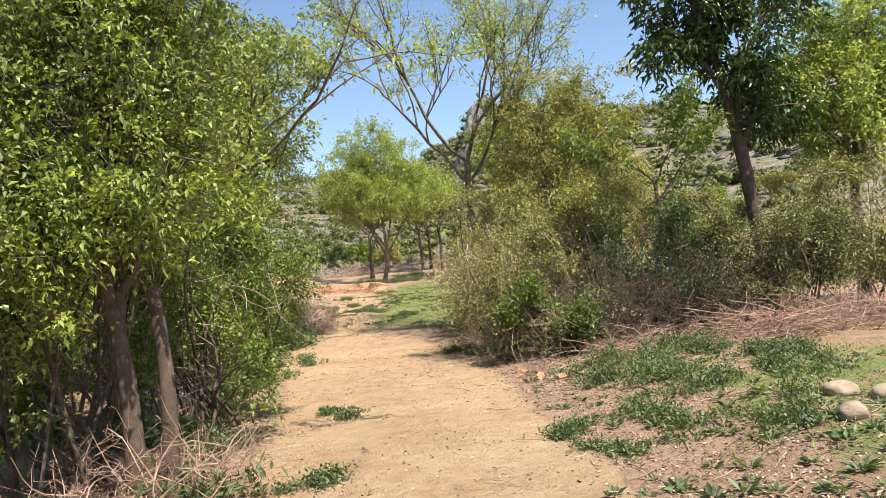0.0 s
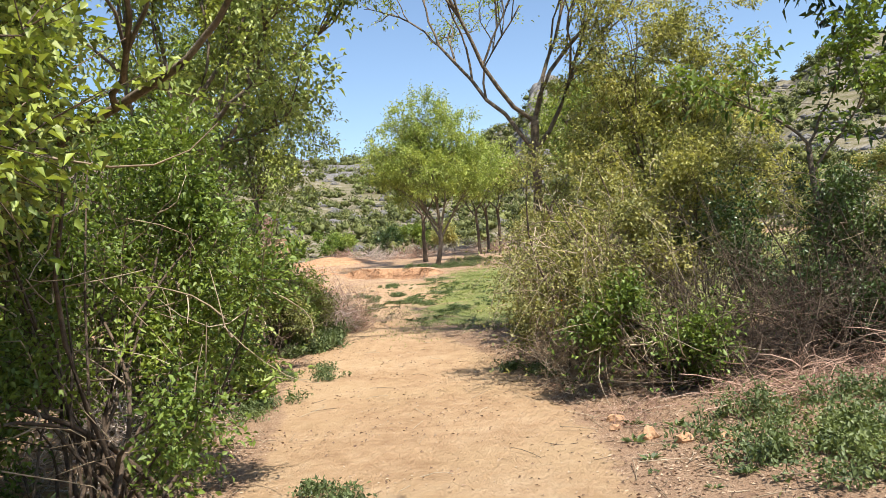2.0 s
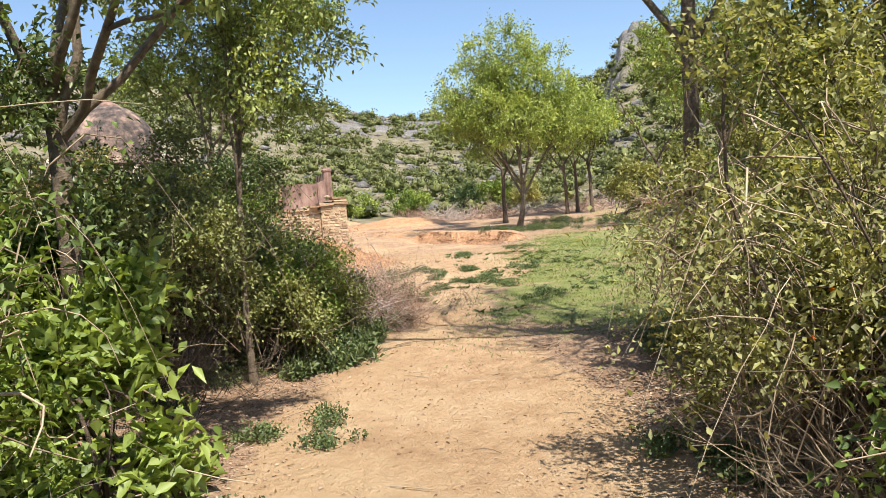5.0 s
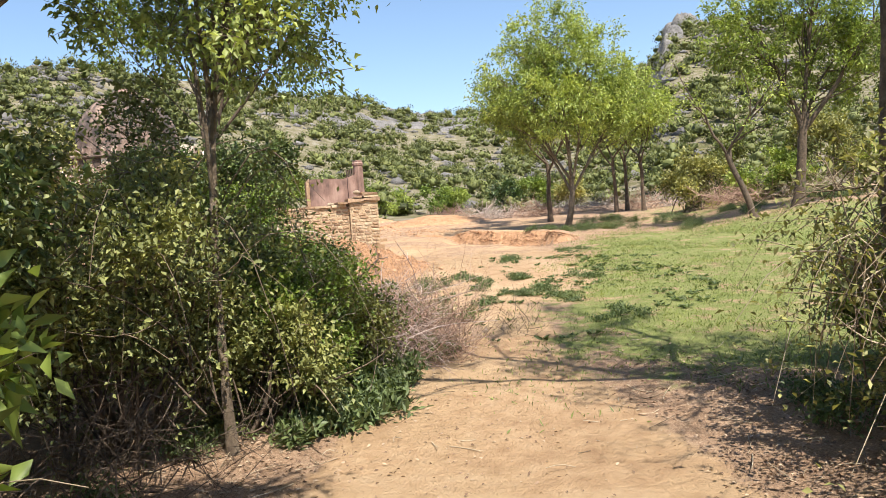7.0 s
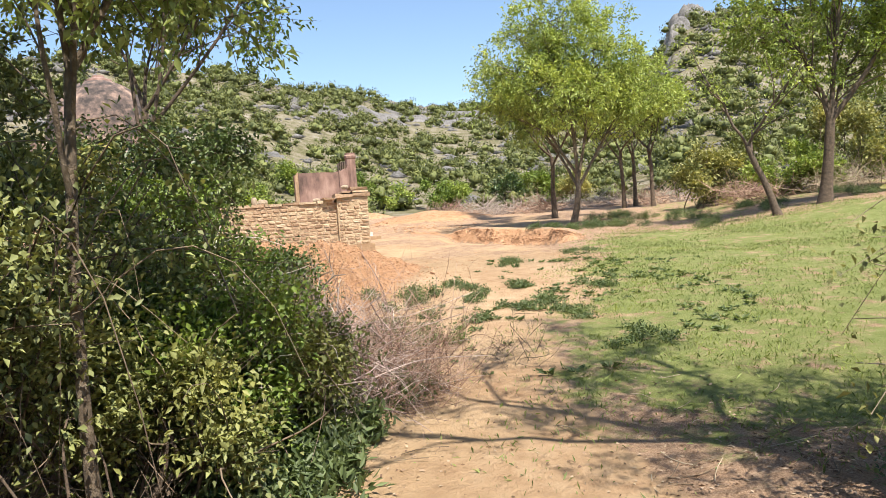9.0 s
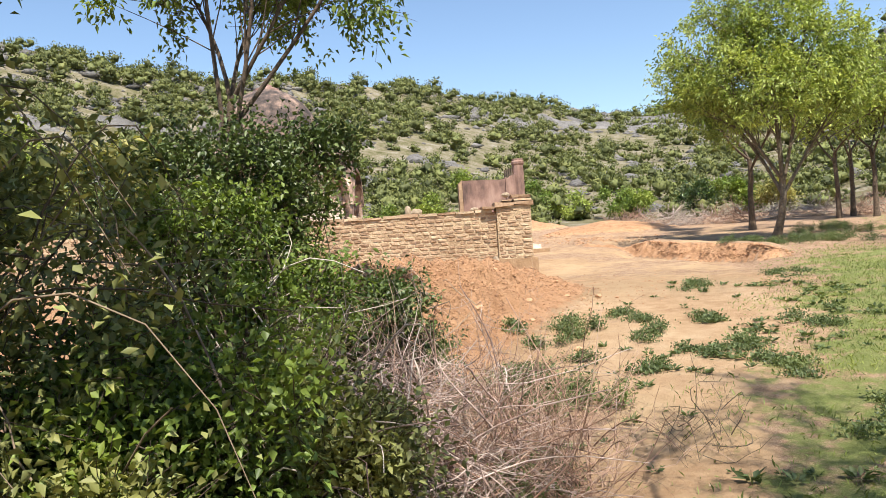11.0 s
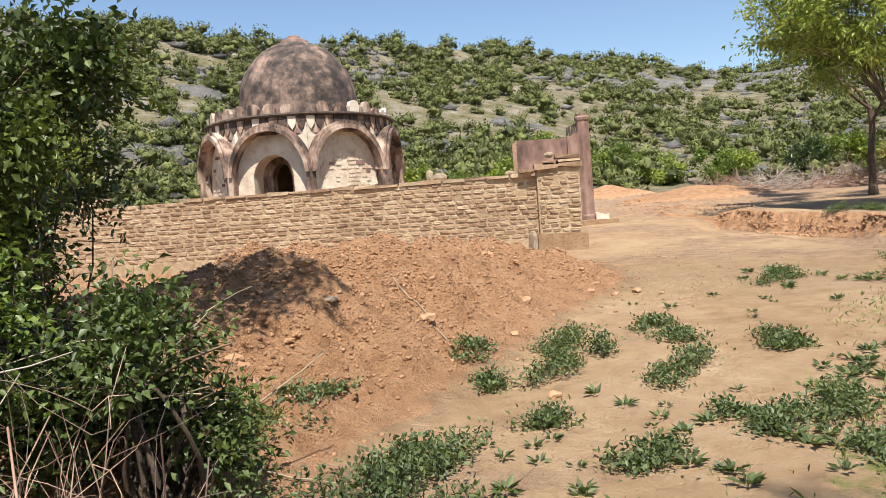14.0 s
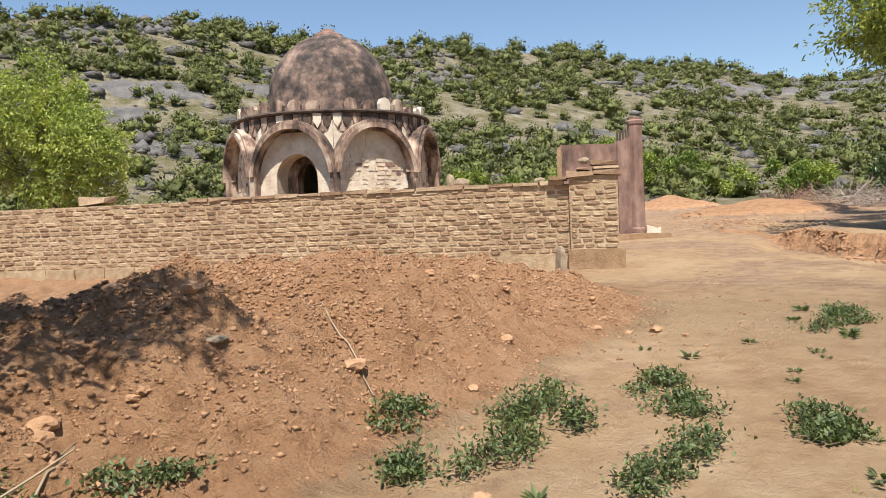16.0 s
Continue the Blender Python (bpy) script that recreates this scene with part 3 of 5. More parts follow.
def tree(name, at, height, trunk, leaf_mat, label, seed, forks=3, levels=3, fork_at=0.3, leaf=(0.09, 0.035), twigs=6, per_twig=9, clump=0.4,
         spread=0.65, up=0.3, bark=None, lean=(0, 0), kids=(3, 4), shrink=0.68, limb=0.42, category="tree", keep=1.0, openness=0.8, droop=0.3, starts=None, leader=False):
    """A tree: crooked trunk, forking limbs, and leaves on twigs at their ends."""
    rng = np.random.default_rng(seed)
    x, y = at
    z0 = land_at(x, y) - 0.05
    ob = thing(name, (x, y, z0), label, category)
    limbs, tips, owner = [], [], []
    top = np.array([lean[0], lean[1], height * fork_at])
    s = np.linspace(0, 1, 8)[:, None]
    line = top * s + np.cumsum(rng.normal(size=(8, 3)) * np.array([1, 1, 0]), 0) * 0.03 * s
    flare = trunk * (1 + 0.5 * np.exp(-s[:, 0] * 9)) * np.linspace(1, 0.78, 8)
    limbs.append((line, flare))
    for f in range(forks):
        ang = 2 * np.pi * (f + rng.uniform(-0.25, 0.25)) / forks + seed
        d = np.array([np.cos(ang) * openness, np.sin(ang) * openness, 1.0]) if starts is None else np.array(starts[f])
        grow(line[3 + f % 5] if leader else line[-1 - f % 2], d, height * limb, trunk * 0.48, levels - 1, rng, limbs, tips, spread, up, kids, shrink)
        owner.append(len(limbs))
    part("trunk", mesh_of("trunk", *tubes(line[None], flare[None], 9), bark or BARK, True), ob)
    for a, b in zip([1] + owner[:-1], owner):
        chunks = [tubes(p[None], r[None], 7 if r[0] > 0.05 else 5) for p, r in limbs[a:b]]
        part("limb", mesh_of("limb", *joined(chunks), bark or BARK, True), ob)
    c = np.array([t[0] for t in tips])
    o = np.array([t[1] for t in tips])
    if keep < 1:
        sel = rng.uniform(size=len(c)) < keep
        c, o = c[sel], o[sel]
    lines, (lv, lf) = foliage(c, clump, twigs, per_twig, leaf, rng, droop=droop, out=o)
    part("twig_mass", mesh_of("twig_mass", *tubes(lines[::3, ::3], np.full((len(lines[::3]), 2), 0.004) * np.array([1, 0.45]), 3), bark or BARK), ob, kind="stuff")
    part("crown", mesh_of("crown", lv, lf, leaf_mat), ob, kind="stuff")
    return ob


def crown_tree(name, at, trunk, fork, lobes, leaf_mat, label, seed, clumps=300, leaf=(0.11, 0.045), twigs=7, per_twig=9, spread=0.45, bark=None, lift=0.25, droop=0.3, stems=1, gaps=0.3):
    """A tree whose limbs each carry one lobe of a rounded crown; lobes are (centre, radii)."""
    rng = np.random.default_rng(seed)
    z0 = land_at(*at) - 0.05
    ob = thing(name, (at[0], at[1], z0), label, "tree")
    fork = np.array(fork, float)
    for k in range(stems):
        foot = np.array([[0.16 * k, 0.05 * k, 0.0]])
        line = bent(foot, fork[None] + np.array([[0.3 * k, 0.0, 0.1 * k]]), 9, 0.05, rng)
        r = trunk * (1 - 0.15 * k) * (1 + 0.5 * np.exp(-np.linspace(0, 9, 9))) * np.linspace(1, 0.72, 9)
        part("trunk", mesh_of("trunk", *tubes(line, r[None], 9), bark or BARK, True), ob)
        if k == 0:
            spine = line[0]
    volume = np.array([np.prod(r) for _, r in lobes]) ** 0.8
    all_c, all_o = [], []
    for (c, r), w in zip(lobes, volume / volume.sum()):
        c, r = np.array(c, float), np.array(r, float)
        n = max(10, int(clumps * w))
        d = unit(rng.normal(size=(n, 3)))
        swell = 0.72 + 0.55 * value_noise(d[:, 0] * 2.1 + seed, d[:, 1] * 2.1 + d[:, 2] * 2.7, 0.8, seed)[:, None]
        p = c + d * rng.uniform(0.05, 1, (n, 1)) ** 0.5 * swell * r
        p = p[value_noise(p[:, 0] * 1.4 + p[:, 2] * 0.9, p[:, 1] * 1.4 - p[:, 2] * 1.3, 0.55, seed + 2) > gaps * rng.uniform(0.3, 1.2, len(p))]
        start = spine[-1 - int(rng.integers(0, 3))]
        main = bent(start[None], (c + np.array([0, 0, 0.25 * r[2]]))[None], 8, 0.09, rng)
        size = trunk * 0.5
        chunks = [tubes(main, size * np.linspace(1, 0.3, 8)[None], 7)]
        sub = p[:max(6, n // 5)]
        root = main[0][rng.integers(2, 8, len(sub))]
        chunks.append(tubes(bent(root, sub, 6, 0.07, rng), np.full((len(sub), 1), size * 0.3) * np.linspace(1, 0.25, 6), 5))
        part("limb", mesh_of("limb", *joined(chunks), bark or BARK, True), ob)
        all_c.append(p)
        all_o.append(unit((p - c) / r))
    c, o = np.concatenate(all_c), np.concatenate(all_o)
    lines, (lv, lf) = foliage(c, spread, twigs, per_twig, leaf, rng, lift=lift, droop=droop, out=o)
    part("twig_mass", mesh_of("twig_mass", *tubes(lines[::2, ::3], np.full((len(lines[::2]), 2), 0.0035) * np.array([1, 0.45]), 3), bark or BARK), ob, kind="stuff")
    part("crown", mesh_of("crown", lv, lf, leaf_mat), ob, kind="stuff")
    return ob


# ---- trees ----
crown_tree("young_tree", (-2.37, 41.35), 0.11, (0.25, 0, 1.7),
           [((-0.3, 0, 6.2), (1.6, 1.6, 1.5)), ((-1.6, 0, 4.8), (1.2, 1.3, 1.3)), ((1.0, 0.2, 5.2), (1.5, 1.5, 1.5)), ((2.2, 0.4, 4.1), (1.2, 1.2, 1.0)), ((0.2, -0.6, 4.1), (1.7, 1.4, 1.0)), ((-1.0, 0.4, 3.5), (0.9, 0.9, 0.7))],
           LEAF_LIME, "lime green young tree with forked pale trunk", 3, clumps=620, leaf=(0.13, 0.05), spread=0.5)
tree("young_tree", (-3.3, 46.5), 6.0, 0.10, LEAF_MID, "slim dark-trunked tree behind the lime tree", 4, forks=3, levels=3, fork_at=0.4, leaf=(0.15, 0.06), twigs=7, per_twig=9, clump=0.7, bark=BARK_DARK)
for k, (px, py) in enumerate(((-0.6, 51.0), (-0.1, 52.0), (0.6, 50.5))):
    tree("young_tree", (px, py), 5.6, 0.09, LEAF_LIME, "slim young tree at the foot of the hill", 20 + k, forks=3, levels=2, fork_at=0.45, leaf=(0.17, 0.07), twigs=9, per_twig=9, clump=0.9, bark=BARK_DARK)
tree("bare_tree", (3.0, 37.5), 4.4, 0.09, LEAF_LIME, "small crooked half-bare tree on the bank", 31, forks=3, levels=2, fork_at=0.42, leaf=(0.12, 0.05), twigs=5, per_twig=4, clump=0.5, lean=(-0.5, 0), bark=BARK_DARK, keep=0.7)
crown_tree("shade_tree", (4.3, 38.3), 0.15, (0.2, 0, 2.4),
           [((-1.2, 0, 5.2), (1.4, 1.4, 1.5)), ((0.8, 0, 6.2), (1.8, 1.8, 1.6)), ((2.2, 0, 4.6), (1.5, 1.5, 1.4)), ((-0.4, -0.3, 3.7), (1.0, 1.0, 0.8)), ((1.2, 0.5, 3.8), (1.2, 1.2, 0.9))],
           LEAF_BRIGHT, "leafy shade tree with dark forked trunk on the bank", 33, clumps=460, leaf=(0.12, 0.05), spread=0.5, bark=BARK_DARK, gaps=0.5)
tree("spreading_tree", (0.88, 20.6), 8.6, 0.085, LEAF_LIME, "tall sparse tree with spreading half-bare limbs", 41, forks=5, levels=4, fork_at=0.39, leaf=(0.07, 0.032), twigs=5, per_twig=4, clump=0.38, bark=BARK,
     kids=(3, 5), shrink=0.62, limb=0.28, spread=0.6, keep=0.32, starts=[(-1.15, -0.1, 0.75), (-0.35, 0.2, 1.0), (0.35, 0.1, 1.0), (0.75, 0.2, 0.9), (0.1, -0.4, 1.1)])
crown_tree("dark_tree", (5.05, 16.7), 0.12, (-0.35, 0, 3.5),
           [((-0.75, 0, 4.9), (0.85, 0.8, 1.0)), ((-0.2, 0, 3.9), (0.8, 0.8, 0.8)), ((0.35, 0, 3.1), (0.6, 0.6, 0.6)), ((-0.9, 0, 5.9), (0.7, 0.7, 0.7)), ((-1.3, 0, 4.3), (0.5, 0.5, 0.5)), ((0.4, 0, 4.7), (0.6, 0.6, 0.6))],
           LEAF_DARK, "dark glossy-leaved tree with a straight dark trunk", 43, clumps=230, gaps=0.5, leaf=(0.13, 0.05), spread=0.34, bark=BARK_DARK, droop=0.5)
tree("sapling", (3.5, 16.4), 4.0, 0.035, LEAF_MID, "thin sapling with sparse pinnate leaves", 47, forks=3, levels=2, fork_at=0.55, leaf=(0.10, 0.04), twigs=6, per_twig=7, clump=0.35, limb=0.22)
crown_tree("slender_tree", (-3.6, 20.25), 0.036, (0.05, 0, 2.5),
           [((0.4, 0, 3.0), (0.6, 0.6, 0.45)), ((-0.3, 0, 3.2), (0.6, 0.6, 0.5)), ((0.7, 0.1, 3.6), (0.6, 0.5, 0.5)), ((0, 0, 4.2), (0.9, 0.9, 0.8)), ((0.3, 0.3, 5.2), (0.8, 0.8, 0.8)), ((-0.2, 0, 5.9), (0.6, 0.6, 0.6))],
           LEAF_AIRY, "slender grey-barked tree with small airy leaves", 51, clumps=330, leaf=(0.06, 0.034), spread=0.34, gaps=0.4)
crown_tree("slender_tree", (-5.9, 24.2), 0.046, (0.05, 0.05, 2.3),
           [((0.9, 0.4, 3.5), (0.9, 0.8, 0.55)), ((-0.6, 0, 3.8), (0.8, 0.8, 0.6)), ((0.2, 0.2, 4.5), (1.0, 1.0, 0.8)), ((1.5, 0.7, 4.3), (0.7, 0.7, 0.5)), ((0.1, 0.9, 3.6), (0.7, 0.7, 0.5)), ((-0.1, 0, 5.4), (0.7, 0.7, 0.7))],
           LEAF_MID, "slender dark tree with few arching branches", 53, clumps=380, leaf=(0.065, 0.036), spread=0.4, bark=BARK_DARK, gaps=0.35)
tree("leafy_tree", (-4.35, 18.6), 7.2, 0.095, LEAF_AIRY, "leafy tree with a stout twin trunk in the thicket", 55, forks=6, starts=[(1.0, -0.8, 0.7), (0.4, -0.4, 1.0), (-0.5, 0.5, 1.0), (0.9, 0.2, 0.8), (-0.4, -0.6, 0.9), (1.0, -0.2, 0.5)], levels=3, fork_at=0.38, leaf=(0.09, 0.045), twigs=8, per_twig=9, clump=0.5, openness=0.6, limb=0.3)
# dark bark stands in for the shade on these trunks
crown_tree("leafy_tree", (-2.0, 10.5), 0.07, (-0.15, 0.15, 1.4),
           [((-0.3, 0.2, 3.4), (0.9, 0.9, 0.8)), ((0.3, 0.1, 2.2), (0.6, 0.6, 0.5)), ((-0.6, -0.2, 2.3), (0.8, 0.7, 0.6)), ((0.1, 0.6, 4.0), (0.9, 0.9, 0.8)), ((-0.2, -0.3, 1.7), (0.6, 0.5, 0.4))],
           LEAF_BRIGHT, "twin-stemmed leafy tree beside the path", 57, clumps=420, leaf=(0.055, 0.026), spread=0.34, stems=2, bark=BARK_DARK)
tree("leafy_tree", (-3.0, 12.6), 6.2, 0.075, LEAF_LIME, "bright leafy tree rising from the thicket", 59, keep=0.5, forks=5, levels=3, fork_at=0.3, leaf=(0.06, 0.028), twigs=9, per_twig=10, clump=0.5, openness=0.6, limb=0.34)
crown_tree("leafy_tree", (6.9, 17.6), 0.10, (0, 0, 1.9),
           [((-0.4, 0, 3.5), (0.8, 0.9, 0.8)), ((0.3, 0, 4.6), (0.9, 0.9, 0.9)), ((0.9, 0.2, 3.5), (1.0, 1.0, 0.9)), ((0.2, 0.1, 2.6), (0.9, 0.9, 0.6))],
           LEAF_LIME, "bright green leafy tree behind the thicket", 61, clumps=380, leaf=(0.085, 0.04), spread=0.4)
crown_tree("yellow_tree", (2.75, 19.9), 0.09, (0, 0, 1.2),
           [((-0.5, 0, 3.9), (1.0, 1.0, 1.15)), ((0.5, 0, 3.6), (0.9, 0.9, 1.1)), ((-0.9, 0, 2.5), (0.8, 0.8, 0.9)), ((0.8, 0, 2.3), (0.8, 0.8, 0.9)), ((0, -0.2, 2.1), (1.0, 1.0, 1.0))],
           LEAF_YELLOW, "yellowish olive bushy tree behind the brush", 63, clumps=520, leaf=(0.065, 0.03), twigs=9, per_twig=10, spread=0.36)
crown_tree("lime_tree", (-24.0, 33.5), 0.12, (0.1, 0, 1.6),
           [((0, 0, 4.6), (1.6, 1.6, 1.3)), ((1.4, 0.6, 3.4), (1.3, 1.3, 1.1)), ((-1.3, -0.4, 3.6), (1.4, 1.4, 1.1)), ((0.3, 0.8, 2.6), (1.5, 1.5, 1.0))],
           LEAF_LIME, "lime green tree standing behind the boundary wall", 65, clumps=420, leaf=(0.14, 0.055), spread=0.5)

# ---- thicket along the path ----
shrub("thicket_shrub", (-2.6, 11.0), (1.1, 1.5, 4.0), 560, LEAF_AIRY, "tall green shrub with narrow leaves beside the path", 101, flowers=10, dry=90, leaf=(0.056, 0.027), low=0.14)
shrub("thicket_shrub", (-2.3, 13.0), (0.85, 1.3, 3.0), 330, LEAF_MID, "sunlit yellow-green shrub leaning to the path", 102, leaf=(0.05, 0.026), dry=90, low=0.04)
shrub("thicket_shrub", (-3.9, 12.2), (1.4, 1.8, 4.4), 260, LEAF_BRIGHT, "tall dense green shrub in the thicket", 103)
shrub("thicket_shrub", (-3.3, 15.4), (0.9, 1.3, 2.7), 260, LEAF_MID, "shaded green shrub with pale dead shoots", 104, dry=110, leaf=(0.06, 0.03), arches=30)
shrub("broadleaf_shrub", (-3.15, 17.0), (0.65, 0.8, 1.15), 80, LEAF_BRIGHT, "low bright shrub with broad pointed leaves", 105, leaf=(0.13, 0.06), twigs=6, per_twig=6, spread=0.3, dry=16)
shrub("thicket_shrub", (-5.0, 17.0), (1.5, 1.8, 3.6), 230, LEAF_DEEP, "deep green shrub in the thicket", 106, dry=40)
shrub("thicket_shrub", (-4.4, 20.2), (1.15, 1.4, 2.5), 380, LEAF_DUSTY, "dusty green shrub with fine twigs round the slender tree", 107, leaf=(0.05, 0.028), dry=120, dry_mat=TWIG, arches=40, arch_mat=TWIG, low=0.03)
shrub("thicket_shrub", (-6.0, 21.4), (1.5, 1.6, 2.6), 220, LEAF_OLIVE, "tall dusty olive shrub in the thicket", 108, dry=50)
shrub("thicket_shrub", (-4.7, 23.0), (0.75, 0.8, 1.7), 120, LEAF_MID, "rounded green shrub with fine grey shoots", 109, leaf=(0.05, 0.027), dry=70, dry_mat=GREY_TWIG)
shrub("thicket_shrub", (-6.45, 24.4), (1.0, 0.85, 2.5), 230, LEAF_DEEP, "tall dark green shrub beside the earth mound", 127, leaf=(0.055, 0.032), dry=40, dry_mat=TWIG)
shrub("thicket_shrub", (-5.55, 24.2), (0.95, 0.8, 2.0), 230, LEAF_DEEP, "airy dark green shrub beside the earth mound", 110, leaf=(0.055, 0.034), dry=50, dry_mat=TWIG)
shrub("thicket_shrub", (-4.4, 24.45), (0.5, 0.45, 0.9), 90, LEAF_DEEP, "low green shrub at the edge of the thicket", 111, dry=20, leaf=(0.05, 0.028))
brush("thorn_bush", (-2.95, 23.0), (0.8, 0.6, 1.0), 420, THORN, "dry russet thorn bush beside the footpath", 120, thick=(0.0016, 0.004), up=0.6)
brush("dead_branches", (-3.45, 22.75), (0.95, 0.65, 0.85), 560, MAUVE, "grey-mauve tangle of dead thorn branches", 121, thick=(0.0022, 0.005), up=0.0, flat=0.85)
brush("dead_branches", (-3.55, 22.5), (0.8, 0.55, 1.0), 60, GREY_TWIG, "pale bleached boughs arching over the dead thorn", 125, thick=(0.004, 0.0085), up=0.25, reach=0.9, flat=0.8)
shrub("thicket_shrub", (-3.4, 21.75), (0.5, 0.4, 1.05), 200, LEAF_DUSTY, "dusty olive shrub grown through dead thorn", 118, leaf=(0.045, 0.025), dry=60, dry_mat=MAUVE, arches=30, arch_mat=GREY_TWIG)
brush("thorn_twigs", (-2.1, 24.0), (0.4, 0.4, 0.55), 30, BARK, "thin dark bare thorn shoots beside the footpath", 126, thick=(0.0015, 0.003), up=0.4)
shrub("thicket_shrub", (-3.65, 20.8), (0.55, 0.55, 0.95), 150, LEAF_DUSTY, "leafy green shrub at the foot of the slender tree", 119, leaf=(0.05, 0.028), dry=40, dry_mat=TWIG)
shrub("thicket_shrub", (-3.75, 21.4), (0.7, 0.55, 1.2), 240, LEAF_MID, "low dusky green shrub before the dead thorn", 117, leaf=(0.05, 0.028), dry=20, dry_mat=GREY_TWIG)
shrub("broadleaf_shrub", (-3.75, 22.2), (0.6, 0.4, 0.62), 60, LEAF_BRIGHT, "low fresh green broadleaf plant in the brush", 116, leaf=(0.12, 0.05), twigs=5, per_twig=5, spread=0.22, stems=8)
brush("dead_branches", (-1.95, 10.5), (0.65, 0.8, 0.6), 190, THORN, "reddish bare twigs heaped under the thicket", 122, thick=(0.003, 0.006), up=0.35)
brush("dead_branches", (-3.1, 14.4), (0.7, 1.3, 0.7), 190, GREY_TWIG, "grey dead twigs under the thicket", 123)
# deep shade of the thicket is put into the dark shoot colour
brush("dead_branches", (-4.0, 19.4), (0.8, 1.2, 0.9), 150, BARK_DARK, "brown dead shoots darkened for the shade in the thicket", 124)

shrub("thicket_shrub", (-5.7, 18.9), (1.4, 1.5, 2.6), 260, LEAF_MID, "tall dark shrub deep in the thicket", 112, leaf=(0.085, 0.042))
shrub("thicket_shrub", (-6.8, 16.4), (1.6, 1.8, 4.0), 240, LEAF_MID, "tall dark shrub deep in the thicket", 113, leaf=(0.085, 0.042))
shrub("thicket_shrub", (-5.4, 14.2), (1.4, 1.6, 4.6), 230, LEAF_MID, "tall green shrub deep in the thicket", 114, leaf=(0.085, 0.042))
shrub("thicket_shrub", (-2.9, 8.3), (0.9, 1.0, 3.4), 170, LEAF_BRIGHT, "green shrub with orange blossoms beside the path", 115, flowers=14)

# ---- brush on the other side ----
shrub("brush_shrub", (1.25, 17.3), (0.95, 1.2, 2.2), 260, LEAF_OLIVE, "olive shrub tangled with pale dead branches", 130, leaf=(0.05, 0.027), dry=260, flowers=6, arches=130)
shrub("brush_shrub", (1.2, 20.0), (0.95, 1.2, 1.8), 220, LEAF_OLIVE, "spreading olive shrub with drooping dead branches", 131, leaf=(0.05, 0.027), dry=190, arches=130)
shrub("brush_shrub", (1.7, 15.9), (0.7, 0.55, 1.05), 110, LEAF_MID, "low green shrub tangled in the brush", 132, leaf=(0.06, 0.032), dry=120, arches=40)
shrub("brush_shrub", (2.6, 18.3), (1.2, 1.3, 2.9), 260, LEAF_YELLOW, "tall yellowish shrub in the brush", 133, leaf=(0.055, 0.028), dry=120, arches=60)
# dark leaf and twig colours put in the shade of the brush hollow
shrub("brush_shrub", (3.4, 16.4), (1.1, 0.8, 1.9), 280, LEAF_DARK, "brownish shrub with dry twigs, darkened for the shade of the hollow", 134, leaf=(0.05, 0.025), dry=160, dry_mat=TWIG)
shrub("brush_shrub", (5.0, 16.0), (1.2, 0.7, 1.8), 280, LEAF_DUSTY, "dusty shrub with dry twigs under the dark tree", 135, leaf=(0.05, 0.025), dry=150, dry_mat=TWIG, arches=70, arch_mat=TWIG)
shrub("brush_shrub", (6.6, 16.2), (1.2, 0.9, 2.5), 200, LEAF_OLIVE, "dusty olive shrub at the edge of the clearing", 136, leaf=(0.06, 0.03), dry=60, arches=60)
shrub("brush_shrub", (1.7, 22.3), (0.7, 0.6, 0.9), 80, LEAF_MID, "low leafy shrub shaded by the spreading tree", 137, leaf=(0.07, 0.035), dry=50)
brush("dead_branches", (1.05, 16.8), (0.7, 1.0, 1.1), 150, DRY, "bleached dead branches hanging over the path edge", 140, thick=(0.002, 0.005), up=0.4)
brush("dead_branches", (4.7, 14.9), (1.4, 0.7, 0.5), 320, THORN, "russet heap of cut dead branches", 141, up=0.3, thick=(0.003, 0.007))
brush("dead_branches", (2.7, 14.9), (1.0, 0.4, 0.3), 150, THORN, "low strewn dead branches along the brush", 144, up=0.15)
brush("dead_branches", (1.15, 15.1), (0.35, 0.7, 0.12), 70, THORN, "dry sticks strewn at the path edge", 145, up=0.1, thick=(0.0015, 0.003))
# grey twigs coloured dark here, so the brush reads as shaded
brush("dead_branches", (2.9, 15.9), (1.5, 0.6, 1.5), 420, BARK_DARK, "dead twigs darkened for the shade of the brush", 142, thick=(0.003, 0.007))
brush("dead_branches", (1.2, 18.9), (0.8, 1.1, 1.5), 170, DRY, "bleached dead branches over the olive shrub", 143, thick=(0.003, 0.007), up=0.5)


# ---- brick boundary wall ----
W_END, W_DIR = np.array([-7.3, 35.7]), np.array([-0.869, -0.495])
W_OUT = np.array([0.495, -0.869])          # towards the path
W_LEN, W_TOP, W_THICK = 15.5, 2.39, 0.42


def wall_point(s, out, z):
    p = W_END + W_DIR * s + W_OUT * out
    return Vector((p[0], p[1], z))


def slab_bm(bm, s0, s1, o0, o1, z0, z1, jitter=0.0, rng=None):
    """A block in the wall's own frame, with its corners a little out of true."""
    c = [wall_point(s, o, z) for z in (z0, z1) for s, o in ((s0, o0), (s1, o0), (s1, o1), (s0, o1))]
    if jitter:
        c = [p + Vector(rng.uniform(-jitter, jitter, 3)) for p in c]
    v = [bm.verts.new(p) for p in c]
    for f in ((0, 1, 2, 3), (7, 6, 5, 4), (0, 4, 5, 1), (1, 5, 6, 2), (2, 6, 7, 3), (3, 7, 4, 0)):
        bm.faces.new([v[i] for i in f])


